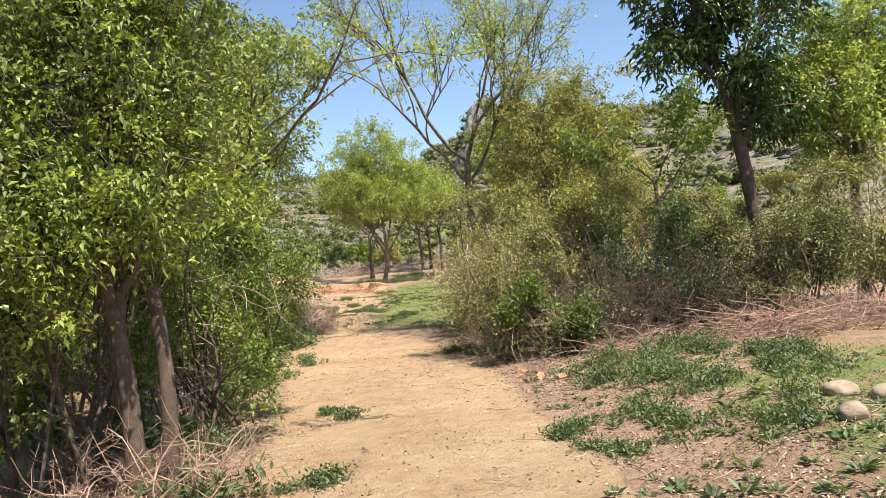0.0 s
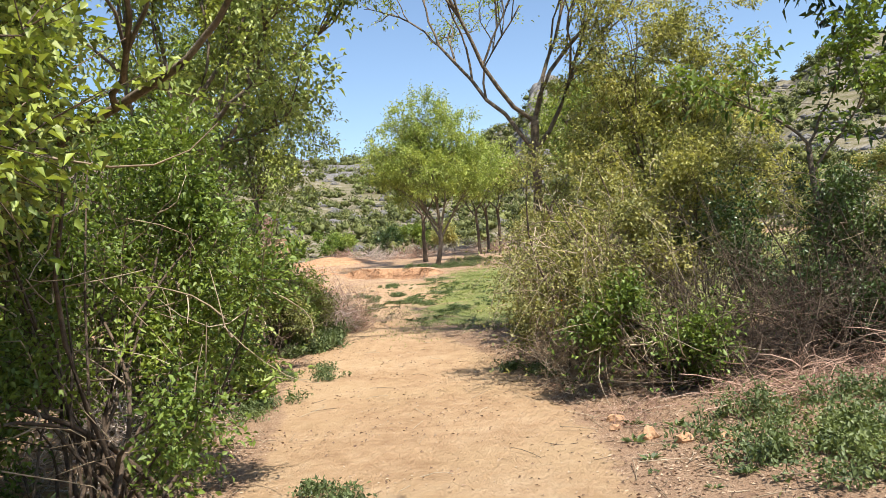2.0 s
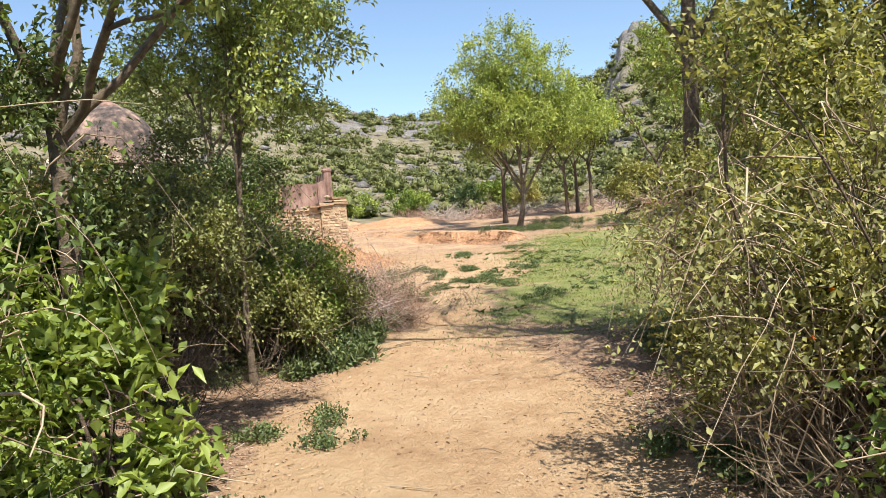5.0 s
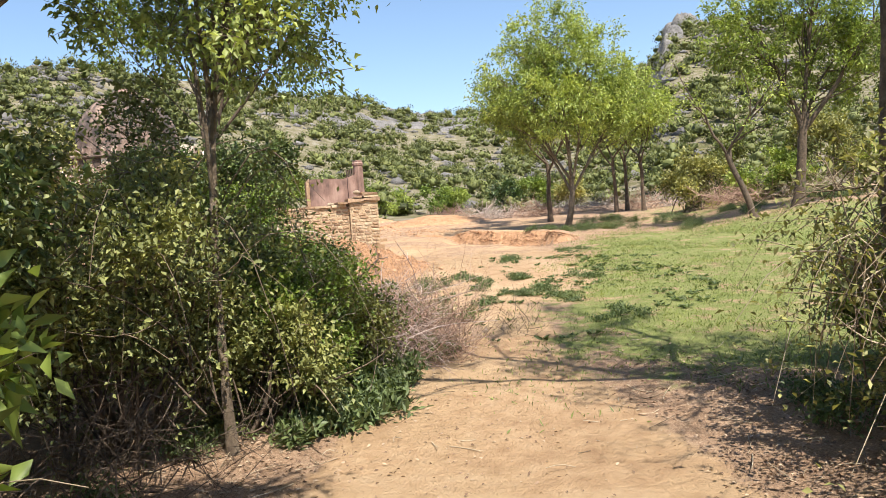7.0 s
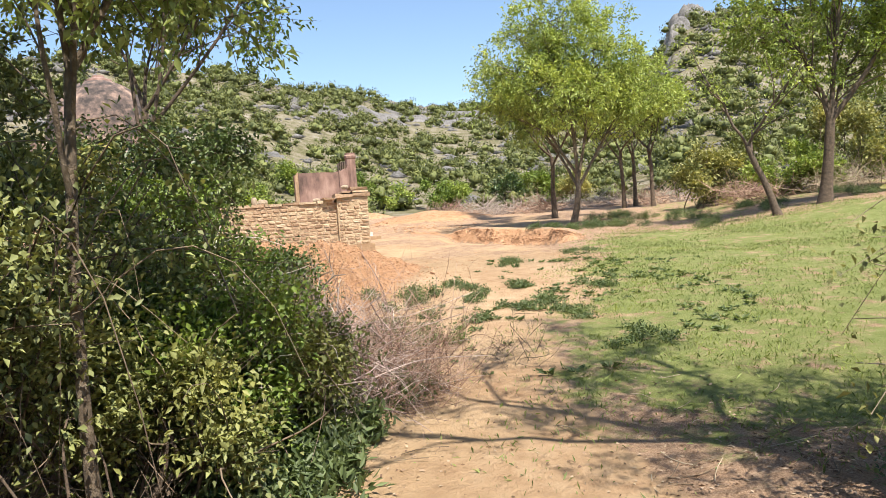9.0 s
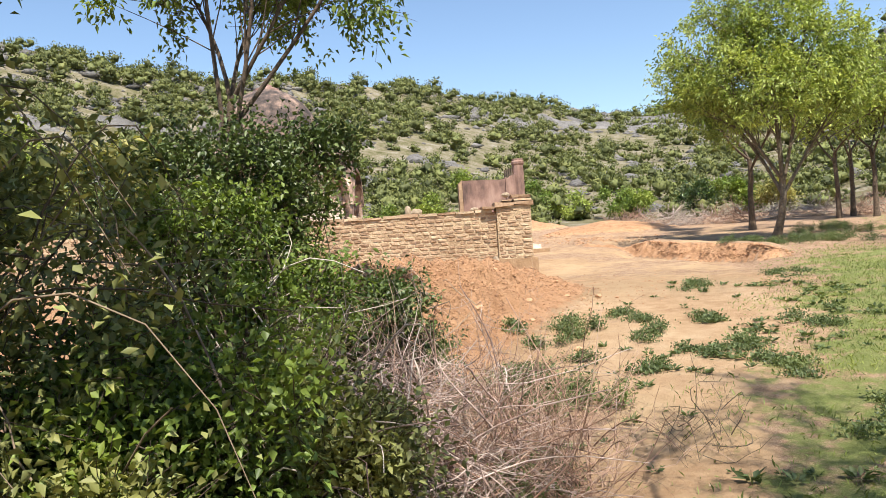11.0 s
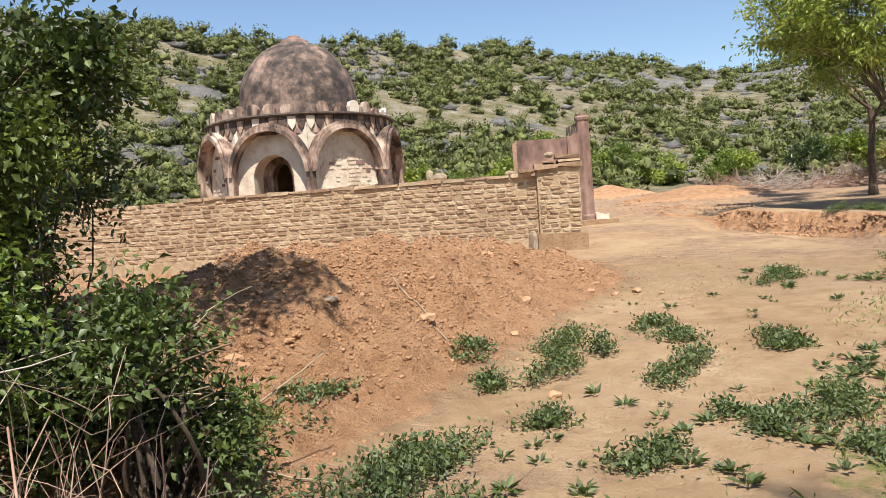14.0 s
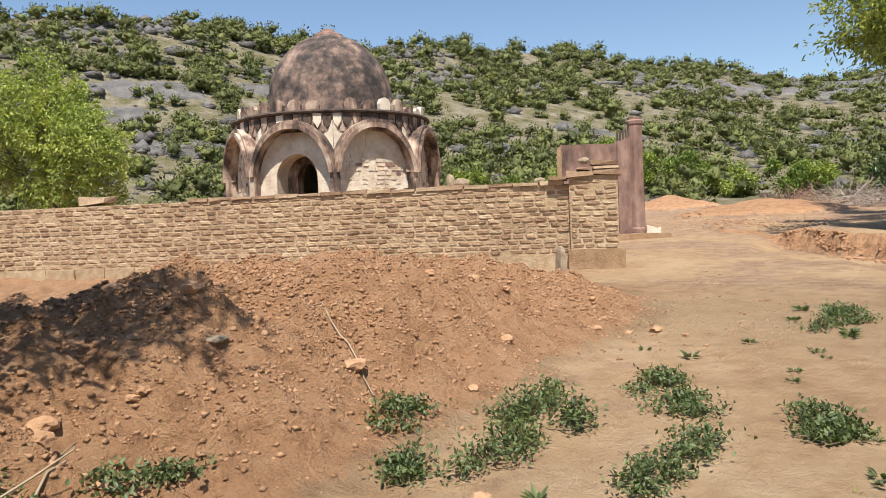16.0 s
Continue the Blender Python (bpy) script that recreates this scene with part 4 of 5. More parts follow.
def build_wall():
    rng = np.random.default_rng(17)
    bm = bmesh.new()
    for k in range(31):
        slab_bm(bm, k * 0.5, k * 0.5 + 0.5, -W_THICK, -0.012, 0.3, W_TOP - 0.04)
    core = tagged(new("wall_boundary", from_bm("wall_boundary", bm, MORTAR)), "long weathered brick boundary wall with pale lime joints", "wall", kind="structure")
    bm = bmesh.new()
    for k in range(24):
        s0 = 0.8 + k * 0.62
        slab_bm(bm, s0, s0 + 0.60, -0.2, 0.012 + rng.uniform(0, 0.02), 0.3, 1.17 + rng.uniform(-0.02, 0.02), 0.012, rng)
    part("plinth", from_bm("plinth", bm, MORTAR), core, "lime-rendered footing course")
    # pier at the wall's end
    bm = bmesh.new()
    slab_bm(bm, -0.04, 0.76, -W_THICK - 0.05, 0.09, 0.3, 2.47)
    part("pier", from_bm("pier", bm, MORTAR), core, "brick pier ending the wall")
    bm = bmesh.new()
    slab_bm(bm, -0.12, 0.80, -W_THICK - 0.1, 0.17, 0.3, 1.24, 0.01, rng)
    part("pier_footing", from_bm("pier_footing", bm, MUD), core, "mud-rendered pier footing")
    for s0, s1, z, h in ((-0.10, 0.34, 2.47, 0.08), (0.36, 0.80, 2.46, 0.09), (0.80, 1.1, 2.41, 0.07), (-0.06, 0.36, 2.56, 0.07), (0.4, 0.62, 2.56, 0.06), (-0.05, 0.40, 2.64, 0.07)):
        bm = bmesh.new()
        slab_bm(bm, s0, s1, -W_THICK, 0.15, z, z + h, 0.02, rng)
        part("coping_stone", from_bm("coping_stone", bm, BRICK), core)
    for k in range(16):
        s0 = 0.85 + k * 0.43
        bm = bmesh.new()
        slab_bm(bm, s0, s0 + 0.43 * rng.uniform(0.93, 1.0), -W_THICK - 0.03, 0.025 + rng.uniform(-0.01, 0.02), W_TOP - 0.045, W_TOP + rng.uniform(0, 0.025), 0.012, rng)
        part("coping_stone", from_bm("coping_stone", bm, BRICK), core)
    bm = bmesh.new()
    slab_bm(bm, 9.4, 9.95, -0.38, -0.02, W_TOP, W_TOP + 0.12, 0.04, rng)
    part("stub", from_bm("stub", bm, BRICK), core, "broken brick stub on the coping")
    for s, w, h in ((1.25, 0.1, 0.06), (2.6, 0.14, 0.09), (2.8, 0.08, 0.14), (0.5, 0.1, 0.06), (4.1, 0.12, 0.05)):
        bm = bmesh.new()
        bmesh.ops.create_icosphere(bm, subdivisions=2, radius=1.0)
        for v in bm.verts:
            v.co = wall_point(s + v.co.x * w, -0.12 + v.co.y * w * 0.7, (W_TOP if s > 0.8 else 2.69) + h * 0.7 + v.co.z * h + 0.03 * noise.noise(v.co * 2 + Vector((s, 0, 0))))
        tagged(new("loose_stone", from_bm("loose_stone", bm, ROCK)), "pale loose stone lying on the wall", "stone", "stones on the wall")
    # bricks: those nearest the pier singly, the rest joined
    singles, rest = 0, bmesh.new()
    meshes = []
    for v in range(8):
        bm = bmesh.new()
        bmesh.ops.create_cube(bm, size=1.0)
        bmesh.ops.bevel(bm, geom=bm.edges[:], offset=0.16, segments=1, affect="EDGES")
        for p in bm.verts:
            p.co += Vector(rng.uniform(-0.07, 0.07, 3))
        meshes.append(from_bm("brick", bm, BRICK))
    turn = Matrix(((W_DIR[0], W_OUT[0], 0), (W_DIR[1], W_OUT[1], 0), (0, 0, 1))).to_4x4()
    course = 0.0905
    for pier in (True, False):
        z = 1.245 if pier else 1.175
        row = 0
        while z + course * 0.8 < (2.46 if pier else W_TOP - 0.05):
            s = -0.03 if pier else 0.80 - rng.uniform(0, 0.12)
            stop, front = (0.74, 0.09) if pier else (15.4, -0.012)
            while s < stop - 0.06:
                w = min(rng.uniform(0.15, 0.27), stop - s)
                if s + w > (0.0 if pier else 0.84) and rng.uniform() > 0.03:
                    proud = rng.uniform(0.0, 0.016)
                    m = Matrix.Translation(wall_point(s + w / 2, front - 0.05 + proud, z + course / 2 + 0.006 * math.sin(s * 1.7 + row))) @ turn @ Matrix.Diagonal((w * 0.93, 0.11, course * rng.uniform(0.68, 0.84), 1))
                    if (pier or s < 3.3) and singles < 300:
                        ob = part("brick", meshes[int(rng.integers(8))], core)
                        ob.matrix_local = m
                        singles += 1
                    else:
                        tmp = meshes[int(rng.integers(8))]
                        base = [rest.verts.new(m @ q.co) for q in tmp.vertices]
                        for f in tmp.polygons:
                            rest.faces.new([base[i] for i in f.vertices])
                s += w
            z += course
            row += 1
    me = bpy.data.meshes.new("brickwork")
    rest.to_mesh(me)
    rest.free()
    me.materials.append(BRICK_STUFF)
    part("brickwork", me, core, "eroded brown brick courses", "stuff")


build_wall()

# ---- domed tomb ----
T_C, T_R, T_TURN = Vector((-16.4, 37.75, 0)), 2.82, math.atan2(-0.902, 0.427)


def arch_height(x, r, spring, rise):
    return spring + rise * (1 - min(1.0, abs(x) / r) ** 2.1) ** 0.55


def arch_plate(bm, place, width, z0, z1, r, spring, rise, depth0, depth1, n=28, crown=None):
    """A wall plate with an arched opening, and the opening's reveal from depth0 to depth1."""
    xs = [-width / 2, -r] + [-r * math.cos(math.pi * i / n) for i in range(1, n)] + [r, width / 2]
    lows = [z0 if abs(x) >= r - 1e-6 else arch_height(x, r, spring, rise) for x in xs]

    def quad(*pts):
        bm.faces.new([bm.verts.new(place(*p)) for p in pts])

    for i in range(len(xs) - 1):
        a, b = xs[i], xs[i + 1]
        la = z0 if i == 0 else arch_height(a, r, spring, rise)
        lb = z0 if i == len(xs) - 2 else arch_height(b, r, spring, rise)
        if i in (0, len(xs) - 2):
            la = lb = z0
        ta, tb = (z1, z1) if crown is None else (arch_height(a, *crown), arch_height(b, *crown))
        quad((a, depth0, la), (b, depth0, lb), (b, depth0, tb), (a, depth0, ta))
        if crown:
            quad((a, depth0, ta), (b, depth0, tb), (b, depth1, tb), (a, depth1, ta))
        if 0 < i < len(xs) - 2:
            quad((a, depth0, la), (a, depth1, la), (b, depth1, lb), (b, depth0, lb))
    for x in (-r, r):
        quad((x, depth0, z0), (x, depth1, z0), (x, depth1, spring), (x, depth0, spring))


def build_tomb():
    ob = thing("domed_tomb", (T_C.x, T_C.y, 1.0), "ruined octagonal brick tomb with arched niches and a blackened dome", "tomb")
    base = Matrix.Translation((-T_C.x, -T_C.y, -1.0))
    side, apothem = 2 * T_R * math.sin(math.pi / 8), T_R * math.cos(math.pi / 8)

    def placed(name, bm, mat, label="", smooth=False):
        bm.transform(base)
        bmesh.ops.remove_doubles(bm, verts=bm.verts, dist=0.0005)
        return part(name, from_bm(name, bm, mat, smooth), ob, label)

    for k in range(8):
        a = T_TURN + k * math.pi / 4
        n, u = Vector((math.cos(a), math.sin(a), 0)), Vector((-math.sin(a), math.cos(a), 0))

        def place(x, depth, z, n=n, u=u):
            return T_C + n * (apothem - depth) + u * x + Vector((0, 0, z))

        bm = bmesh.new()
        arch_plate(bm, place, side, 0.8, 4.32, 0.95, 2.98, 1.10, 0.0, 0.3, crown=(side / 2 + 0.001, 3.0, 1.28))
        placed("niche_wall", bm, PLASTER, "stained plaster face with a pointed arch")
        bm = bmesh.new()
        for i in range(24):                                   # raised moulding round the arch
            t0, t1 = math.pi * i / 24, math.pi * (i + 1) / 24
            ring = []
            for t in (t0, t1):
                x = -0.95 * math.cos(t)
                z = arch_height(x * 0.999, 0.95, 2.98, 1.10)
                X = -1.045 * math.cos(t)
                Z = arch_height(X * 0.999, 1.045, 2.98, 1.21)
                ring.append([bm.verts.new(place(*p)) for p in ((x, -0.07, z), (X, -0.07, Z), (X, 0.01, Z), (x, 0.01, z))])
            for j in range(4):
                bm.faces.new([ring[0][j], ring[0][(j + 1) % 4], ring[1][(j + 1) % 4], ring[1][j]])
        placed("arch_moulding", bm, PLASTER, "raised moulding round the arch")
        bm = bmesh.new()
        if k == 0:
            arch_plate(bm, place, 1.9, 0.8, 4.25, 0.52, 2.98, 0.54, 0.3, 0.9)
            placed("back_wall", bm, PLASTER_PALE, "pale limewashed niche with an arched doorway")
            bm = bmesh.new()
            arch_plate(bm, place, 1.2, 0.8, 3.9, 0.26, 2.98, 0.36, 0.9, 1.25)
            placed("doorway", bm, PLASTER, "narrow arched doorway into the dark")
        else:
            vs = [bm.verts.new(place(*p)) for p in ((-0.95, 0.3, 0.8), (0.95, 0.3, 0.8), (0.95, 0.3, 4.25), (-0.95, 0.3, 4.25))]
            bm.faces.new(vs)
            placed("back_wall", bm, PLASTER_PALE, "patchy limewashed brick infill")
            rng = np.random.default_rng(300 + k)
            if k in (0, 1, 2, 7):
                for row in range(16):
                    x = -0.86 + rng.uniform(0, 0.1)
                    z = 2.35 + row * 0.105
                    while x < 0.84:
                        w = rng.uniform(0.1, 0.24)
                        if z + 0.1 < arch_height(x + w / 2, 0.90, 2.98, 1.03) and rng.uniform() < 0.62:
                            bm = bmesh.new()
                            c = [(x, 0.3, z), (x + w - 0.02, 0.3, z), (x + w - 0.02, 0.3, z + 0.075), (x, 0.3, z + 0.075)]
                            f0 = [bm.verts.new(place(*p)) for p in c]
                            d = rng.uniform(0.27, 0.29)
                            f1 = [bm.verts.new(place(p[0] + rng.uniform(-.006, .006), d, p[2] + rng.uniform(-.006, .006))) for p in c]
                            bm.faces.new(f1)
                            for j in range(4):
                                bm.faces.new([f0[j], f0[(j + 1) % 4], f1[(j + 1) % 4], f1[j]])
                            placed("brick", bm, PLASTER_PINK if rng.uniform() < 0.08 else PLASTER_PALE)
                        x += w
    # cornice, merlons, dome

    def lathe(profile, seg=64, wobble=0.0):
        bm = bmesh.new()
        rows = []
        for r, z in profile:
            rows.append([bm.verts.new(T_C + Vector(((r + wobble * noise.noise(Vector((math.cos(a) * 2, math.sin(a) * 2, z * 1.5)))) * math.cos(a), (r + wobble * noise.noise(Vector((math.cos(a) * 2, math.sin(a) * 2, z * 1.5)))) * math.sin(a), z))) for a in (2 * math.pi * i / seg for i in range(seg))])
        for p, q in zip(rows, rows[1:]):
            for i in range(seg):
                bm.faces.new([p[i], p[(i + 1) % seg], q[(i + 1) % seg], q[i]])
        return bm

    placed("drum", lathe([(2.46, 4.0), (2.47, 4.44)], 64, 0.02), PLASTER, "stained band below the cornice")
    placed("cornice", lathe([(2.3, 4.42), (2.56, 4.43), (2.58, 4.465), (2.56, 4.505), (2.40, 4.52), (1.4, 4.58)], 64, 0.03), STAIN, "blackened stone cornice")
    dome = [(1.62, 4.5), (1.62, 5.0)] + [(1.62 * (1 - u ** 2.1) ** 0.56, 5.0 + 1.82 * u) for u in (i / 20 for i in range(1, 20))]
    placed("dome", lathe(dome + [(0.02, 6.84)], 64, 0.04), PLASTER_DOME, "blackened weathered plaster dome", True)
    placed("finial_base", lathe([(0.42, 6.70), (0.40, 6.80), (0.2, 6.88), (0.16, 6.95), (0.02, 6.98)], 24, 0.05), PLASTER_PINK, "broken finial base")
    rng = np.random.default_rng(5)
    for i in range(34):
        if rng.uniform() < 0.08:
            continue
        a = 2 * math.pi * i / 34
        n, u = Vector((math.cos(a), math.sin(a), 0)), Vector((-math.sin(a), math.cos(a), 0))
        bm = bmesh.new()
        h = 0.34 * rng.uniform(0.6, 1.08)
        out = [(-0.14, 0), (-0.16, h * 0.55), (-0.11, h * 0.87), (0, h), (0.11, h * 0.87), (0.16, h * 0.55), (0.14, 0)]
        f = [[bm.verts.new(T_C + n * r + u * x + Vector((0, 0, 4.49 + z))) for x, z in out] for r in (2.42, 2.30)]
        bm.faces.new(f[0])
        bm.faces.new(f[1][::-1])
        for j in range(7):
            bm.faces.new([f[0][j], f[0][(j + 1) % 7], f[1][(j + 1) % 7], f[1][j]])
        placed("merlon", bm, PLASTER_PALE if rng.uniform() < 0.35 else PLASTER)
    for i in range(68):                                       # dark petals painted in relief below the cornice
        a = 2 * math.pi * (i + 0.5) / 68
        n, u = Vector((math.cos(a), math.sin(a), 0)), Vector((-math.sin(a), math.cos(a), 0))
        bm = bmesh.new()
        out = [(-0.1, 4.42), (0.1, 4.42), (0.095, 4.24), (0, 4.08), (-0.095, 4.24)]
        f = [[bm.verts.new(T_C + n * r + u * x + Vector((0, 0, z))) for x, z in out] for r in (2.50, 2.44)]
        bm.faces.new(f[0])
        for j in range(5):
            bm.faces.new([f[0][j], f[0][(j + 1) % 5], f[1][(j + 1) % 5], f[1][j]])
        placed("petal", bm, STAIN if i % 2 else PLASTER if rng.uniform() < 0.6 else PLASTER_PALE)
    return ob


build_tomb()


# ---- gate remnant ----
def build_gate():
    ob = thing("gate_remnant", (-10.0, 42.2, 1.2), "ruined gateway pillar with a plastered wall stump", "gate ruin")
    inv = Matrix.Translation((10.0, -42.2, -1.2))
    d = Vector((-0.86, -0.5, 0)).normalized()
    o = Vector((0.5, -0.86, 0)).normalized()
    p0 = Vector((-9.95, 42.2, 0))
    rng = np.random.default_rng(9)

    def block(name, s0, s1, o0, o1, z0, z1s, mat, label=""):
        bm = bmesh.new()
        n = 6
        rows = []
        for i in range(n + 1):
            s = s0 + (s1 - s0) * i / n
            z1 = z1s[0] + (z1s[1] - z1s[0]) * i / n + rng.uniform(-0.03, 0.03)
            rows.append([bm.verts.new(p0 + d * s + o * q + Vector((0, 0, z))) for q, z in ((o0, z0), (o0, z1), (o1, z1), (o1, z0))])
        for a, b in zip(rows, rows[1:]):
            for j in range(4):
                bm.faces.new([a[j], a[(j + 1) % 4], b[(j + 1) % 4], b[j]])
        bm.faces.new(rows[0])
        bm.faces.new(rows[-1])
        bm.transform(inv)
        part(name, from_bm(name, bm, mat), ob, label)

    block("wall_stump", 0.42, 1.85, 0.15, -0.35, 1.0, (3.62, 3.62), PLASTER_PINK, "pinkish brown plastered wall")
    block("pilaster", 0.14, 0.46, 0.22, -0.38, 1.0, (3.76, 3.66), PLASTER_PINK, "plastered pilaster")
    block("broken_end", 1.85, 1.98, 0.1, -0.3, 1.0, (3.66, 3.56), BRICK, "broken brick end")
    block("step", -0.75, 1.9, 0.62, -0.2, 0.9, (1.28, 1.28), MUD, "low earthen step")
    block("limewash_block", -0.55, -0.2, 0.3, 0.0, 1.28, (1.42, 1.5), PLASTER_PALE, "fallen white block")
    bm = bmesh.new()
    prof = [(0.24, 1.0), (0.24, 1.42), (0.21, 1.46), (0.205, 2.2), (0.195, 3.2), (0.185, 4.05), (0.21, 4.09), (0.22, 4.16), (0.18, 4.20), (0.19, 4.26), (0.02, 4.28)]
    rows = [[bm.verts.new(p0 + Vector((r * math.cos(a), r * math.sin(a), z))) for a in (2 * math.pi * i / 10 for i in range(10))] for r, z in prof]
    for a, b in zip(rows, rows[1:]):
        for i in range(10):
            bm.faces.new([a[i], a[(i + 1) % 10], b[(i + 1) % 10], b[i]])
    bm.transform(inv)
    part("pillar", from_bm("pillar", bm, PLASTER_PINK), ob, "faceted plaster pillar with a capital")
    for i in range(4):
        block("dark_post", 0.2 + i * 0.07, 0.245 + i * 0.07, 0.05, -0.05, 3.6, (3.98 - 0.02 * i, 3.98 - 0.02 * i), STAIN)


build_gate()


# ---- hillside ----
def build_scrub():
    """Bushes all over the hills, too many to count."""
    rng = np.random.default_rng(70)
    n = 4600
    az = np.radians(rng.uniform(-40, 78, n))
    ridge = np.interp(np.degrees(az), HILL_AZ, HILL_R)
    r = 40 + (ridge * 1.0 - 40) * rng.uniform(0.0, 1, n) ** 0.75
    x, y = -2 - np.sin(az) * r, 25 + np.cos(az) * r
    up = (r - 40) / (ridge - 40)
    dens = 0.12 + 0.62 * fractal(x, y, 9, 3, 31) + 0.22 * step(0.5, 0.1, up) + 0.10 * step(0.96, 1.0, up)
    keep = dens > rng.uniform(0.27, 0.66, n)
    x, y, r = x[keep], y[keep], r[keep]
    z = land(x, y)
    n = len(x)
    size = (0.6 + 1.05 * rng.uniform(0, 1, n) ** 1.6) * (0.7 + r / 210)
    per = 150
    lobe = rng.normal(size=(n, 4, 3)) * np.array([0.42, 0.42, 0.22])
    d = unit(rng.normal(size=(n, per, 3)) * np.array([1, 1, 0.9]) + np.array([0, 0, 0.25]))
    hub = lobe[np.arange(n)[:, None], rng.integers(0, 4, (n, per))]
    shell = rng.uniform(0.15, 1.0, (n, per, 1)) ** 0.35 * 0.62
    pos = np.stack([x, y, z], -1)[:, None] + (hub + d * shell * np.array([1, 1, 0.85]) + np.array([0, 0, 0.42])) * size[:, None, None]
    way = d * 0.9 + rng.normal(size=d.shape) * 0.6 + np.array([0, 0, 0.35])
    v, f = leaves(pos.reshape(-1, 3), way.reshape(-1, 3), np.repeat(size * 0.21, per), np.repeat(size * 0.11, per), rng)
    ball = bmesh.new()
    bmesh.ops.create_icosphere(ball, subdivisions=2, radius=1.0)
    bv = np.array([q.co[:] for q in ball.verts])
    bf = np.array([[q.index for q in p.verts] for p in ball.faces])
    ball.free()
    k = 4                                                   # dense heart of each bush, under its leaves
    heart = np.stack([x, y, z], -1)[:, None, None] + (lobe[:, :, None] + bv[None, None] * rng.uniform(0.10, 0.46, (n, k, len(bv), 1)) * np.array([1, 1, 0.85]) + np.array([0, 0, 0.40])) * size[:, None, None, None]
    hf = bf[None] + (np.arange(n * k) * len(bv))[:, None, None]
    v, f = joined([(v, f), (heart.reshape(-1, 3), hf.reshape(-1, 3))])
    tagged(new("hill_scrub", mesh_of("hill_scrub", v, f, LEAF_SCRUB)), "olive green scrub scattered over the stony hillside", "scrub", kind="stuff")


def build_outcrop(az, r, size, seed, label="grey bare rock slab on the hillside"):
    """A bare sheet of rock lying on the slope."""
    a = math.radians(az)
    cx, cy = -2 - math.sin(a) * r, 25 + math.cos(a) * r
    n = 22
    g = np.linspace(-1, 1, n)
    U, V = np.meshgrid(g, g)
    R = np.sqrt(U ** 2 + V ** 2)
    out = 1 + 0.5 * (fractal(U * 2 + seed, V * 2, 1.0, 3, seed) - 0.5)
    X = cx + (U * math.cos(a) * size[0] - V * math.sin(a) * size[1]) * out
    Y = cy + (U * math.sin(a) * size[0] + V * math.cos(a) * size[1]) * out
    Z = land(X, Y) + size[2] * (1 - R ** 2 * 1.15) + (fractal(X, Y, size[0] * 0.35, 4, seed + 3) - 0.5) * size[2] * 1.6
    i = np.arange(n * n).reshape(n, n)
    q = np.stack([i[:-1, :-1], i[:-1, 1:], i[1:, 1:], i[1:, :-1]], -1).reshape(-1, 4)
    me = mesh_of("rock_outcrop", np.stack([X, Y, Z], -1).reshape(-1, 3), q, HILL_ROCK)
    tagged(new("rock_outcrop", me), label, "rock", "rocks on the hill")


def build_hill_stones():
    rng = np.random.default_rng(71)
    n = 8500
    az = np.radians(rng.uniform(-38, 78, n))
    ridge = np.interp(np.degrees(az), HILL_AZ, HILL_R)
    r = 42 + (ridge - 42) * rng.uniform(0, 1, n) ** 0.8
    x, y = -2 - np.sin(az) * r, 25 + np.cos(az) * r
    keep = fractal(x, y, 8, 3, 33) > rng.uniform(0.35, 0.7, n)
    x, y, r = x[keep], y[keep], r[keep]
    n = len(x)
    s = (0.16 + 0.75 * rng.uniform(0, 1, n) ** 3) * (0.7 + r / 160)
    v0 = np.array([(1, 0, 0), (-1, 0, 0), (0, 1, 0), (0, -1, 0), (0, 0, 1), (0, 0, -1)], float)
    f0 = np.array([(0, 2, 4), (2, 1, 4), (1, 3, 4), (3, 0, 4), (2, 0, 5), (1, 2, 5), (3, 1, 5), (0, 3, 5)])
    v = v0[None] * rng.uniform(0.6, 1.5, (n, 6, 1)) * s[:, None, None] * np.array([1.3, 1.0, 0.6]) + np.stack([x, y, land(x, y)], -1)[:, None]
    f = f0[None] + (np.arange(n) * 6)[:, None, None]
    tagged(new("hill_stones", mesh_of("hill_stones", v.reshape(-1, 3), f.reshape(-1, 3), HILL_ROCK)), "grey loose stones strewn over the hillside", "stones", kind="stuff")


def build_rosettes():
    """Small weeds dotted over the bare ground between the path and the mound."""
    rng = np.random.default_rng(72)
    def bare(x, y):
        return np.clip(fractal(x, y, 0.9, 3, 51) * 3.2 - 1.5, 0, 1) * (1 - np.clip(mound(x, y) * 4, 0, 1)) * step(-4.6, -3.0, x) * (0.35 + 0.65 * step(-2.6, -1.6, x))
    x, y = scatter(1500, (-4.6, 0.5, 23.5, 32), rng, bare)
    x2, y2 = scatter(420, (0.9, 4.2, 9, 15), rng, lambda x, y: 0.6 + 0 * x)
    x, y = np.concatenate([x, x2]), np.concatenate([y, y2])
    per = 16
    a = rng.uniform(0, 2 * np.pi, (len(x), per))
    pos = np.stack([np.repeat(x[:, None], per, 1) + np.cos(a) * 0.02, np.repeat(y[:, None], per, 1) + np.sin(a) * 0.02, np.repeat((land(x, y) + 0.01)[:, None], per, 1)], -1)
    way = np.stack([np.cos(a), np.sin(a), rng.uniform(0.1, 0.9, a.shape)], -1)
    size = np.repeat(rng.uniform(0.03, 0.09, len(x)), per)
    tagged(new("small_weeds", mesh_of("small_weeds", *leaves(pos.reshape(-1, 3), way.reshape(-1, 3), size, size * 0.4, rng), LEAF_WEED)), "tiny green weeds dotted over bare ground", "weeds", kind="stuff")


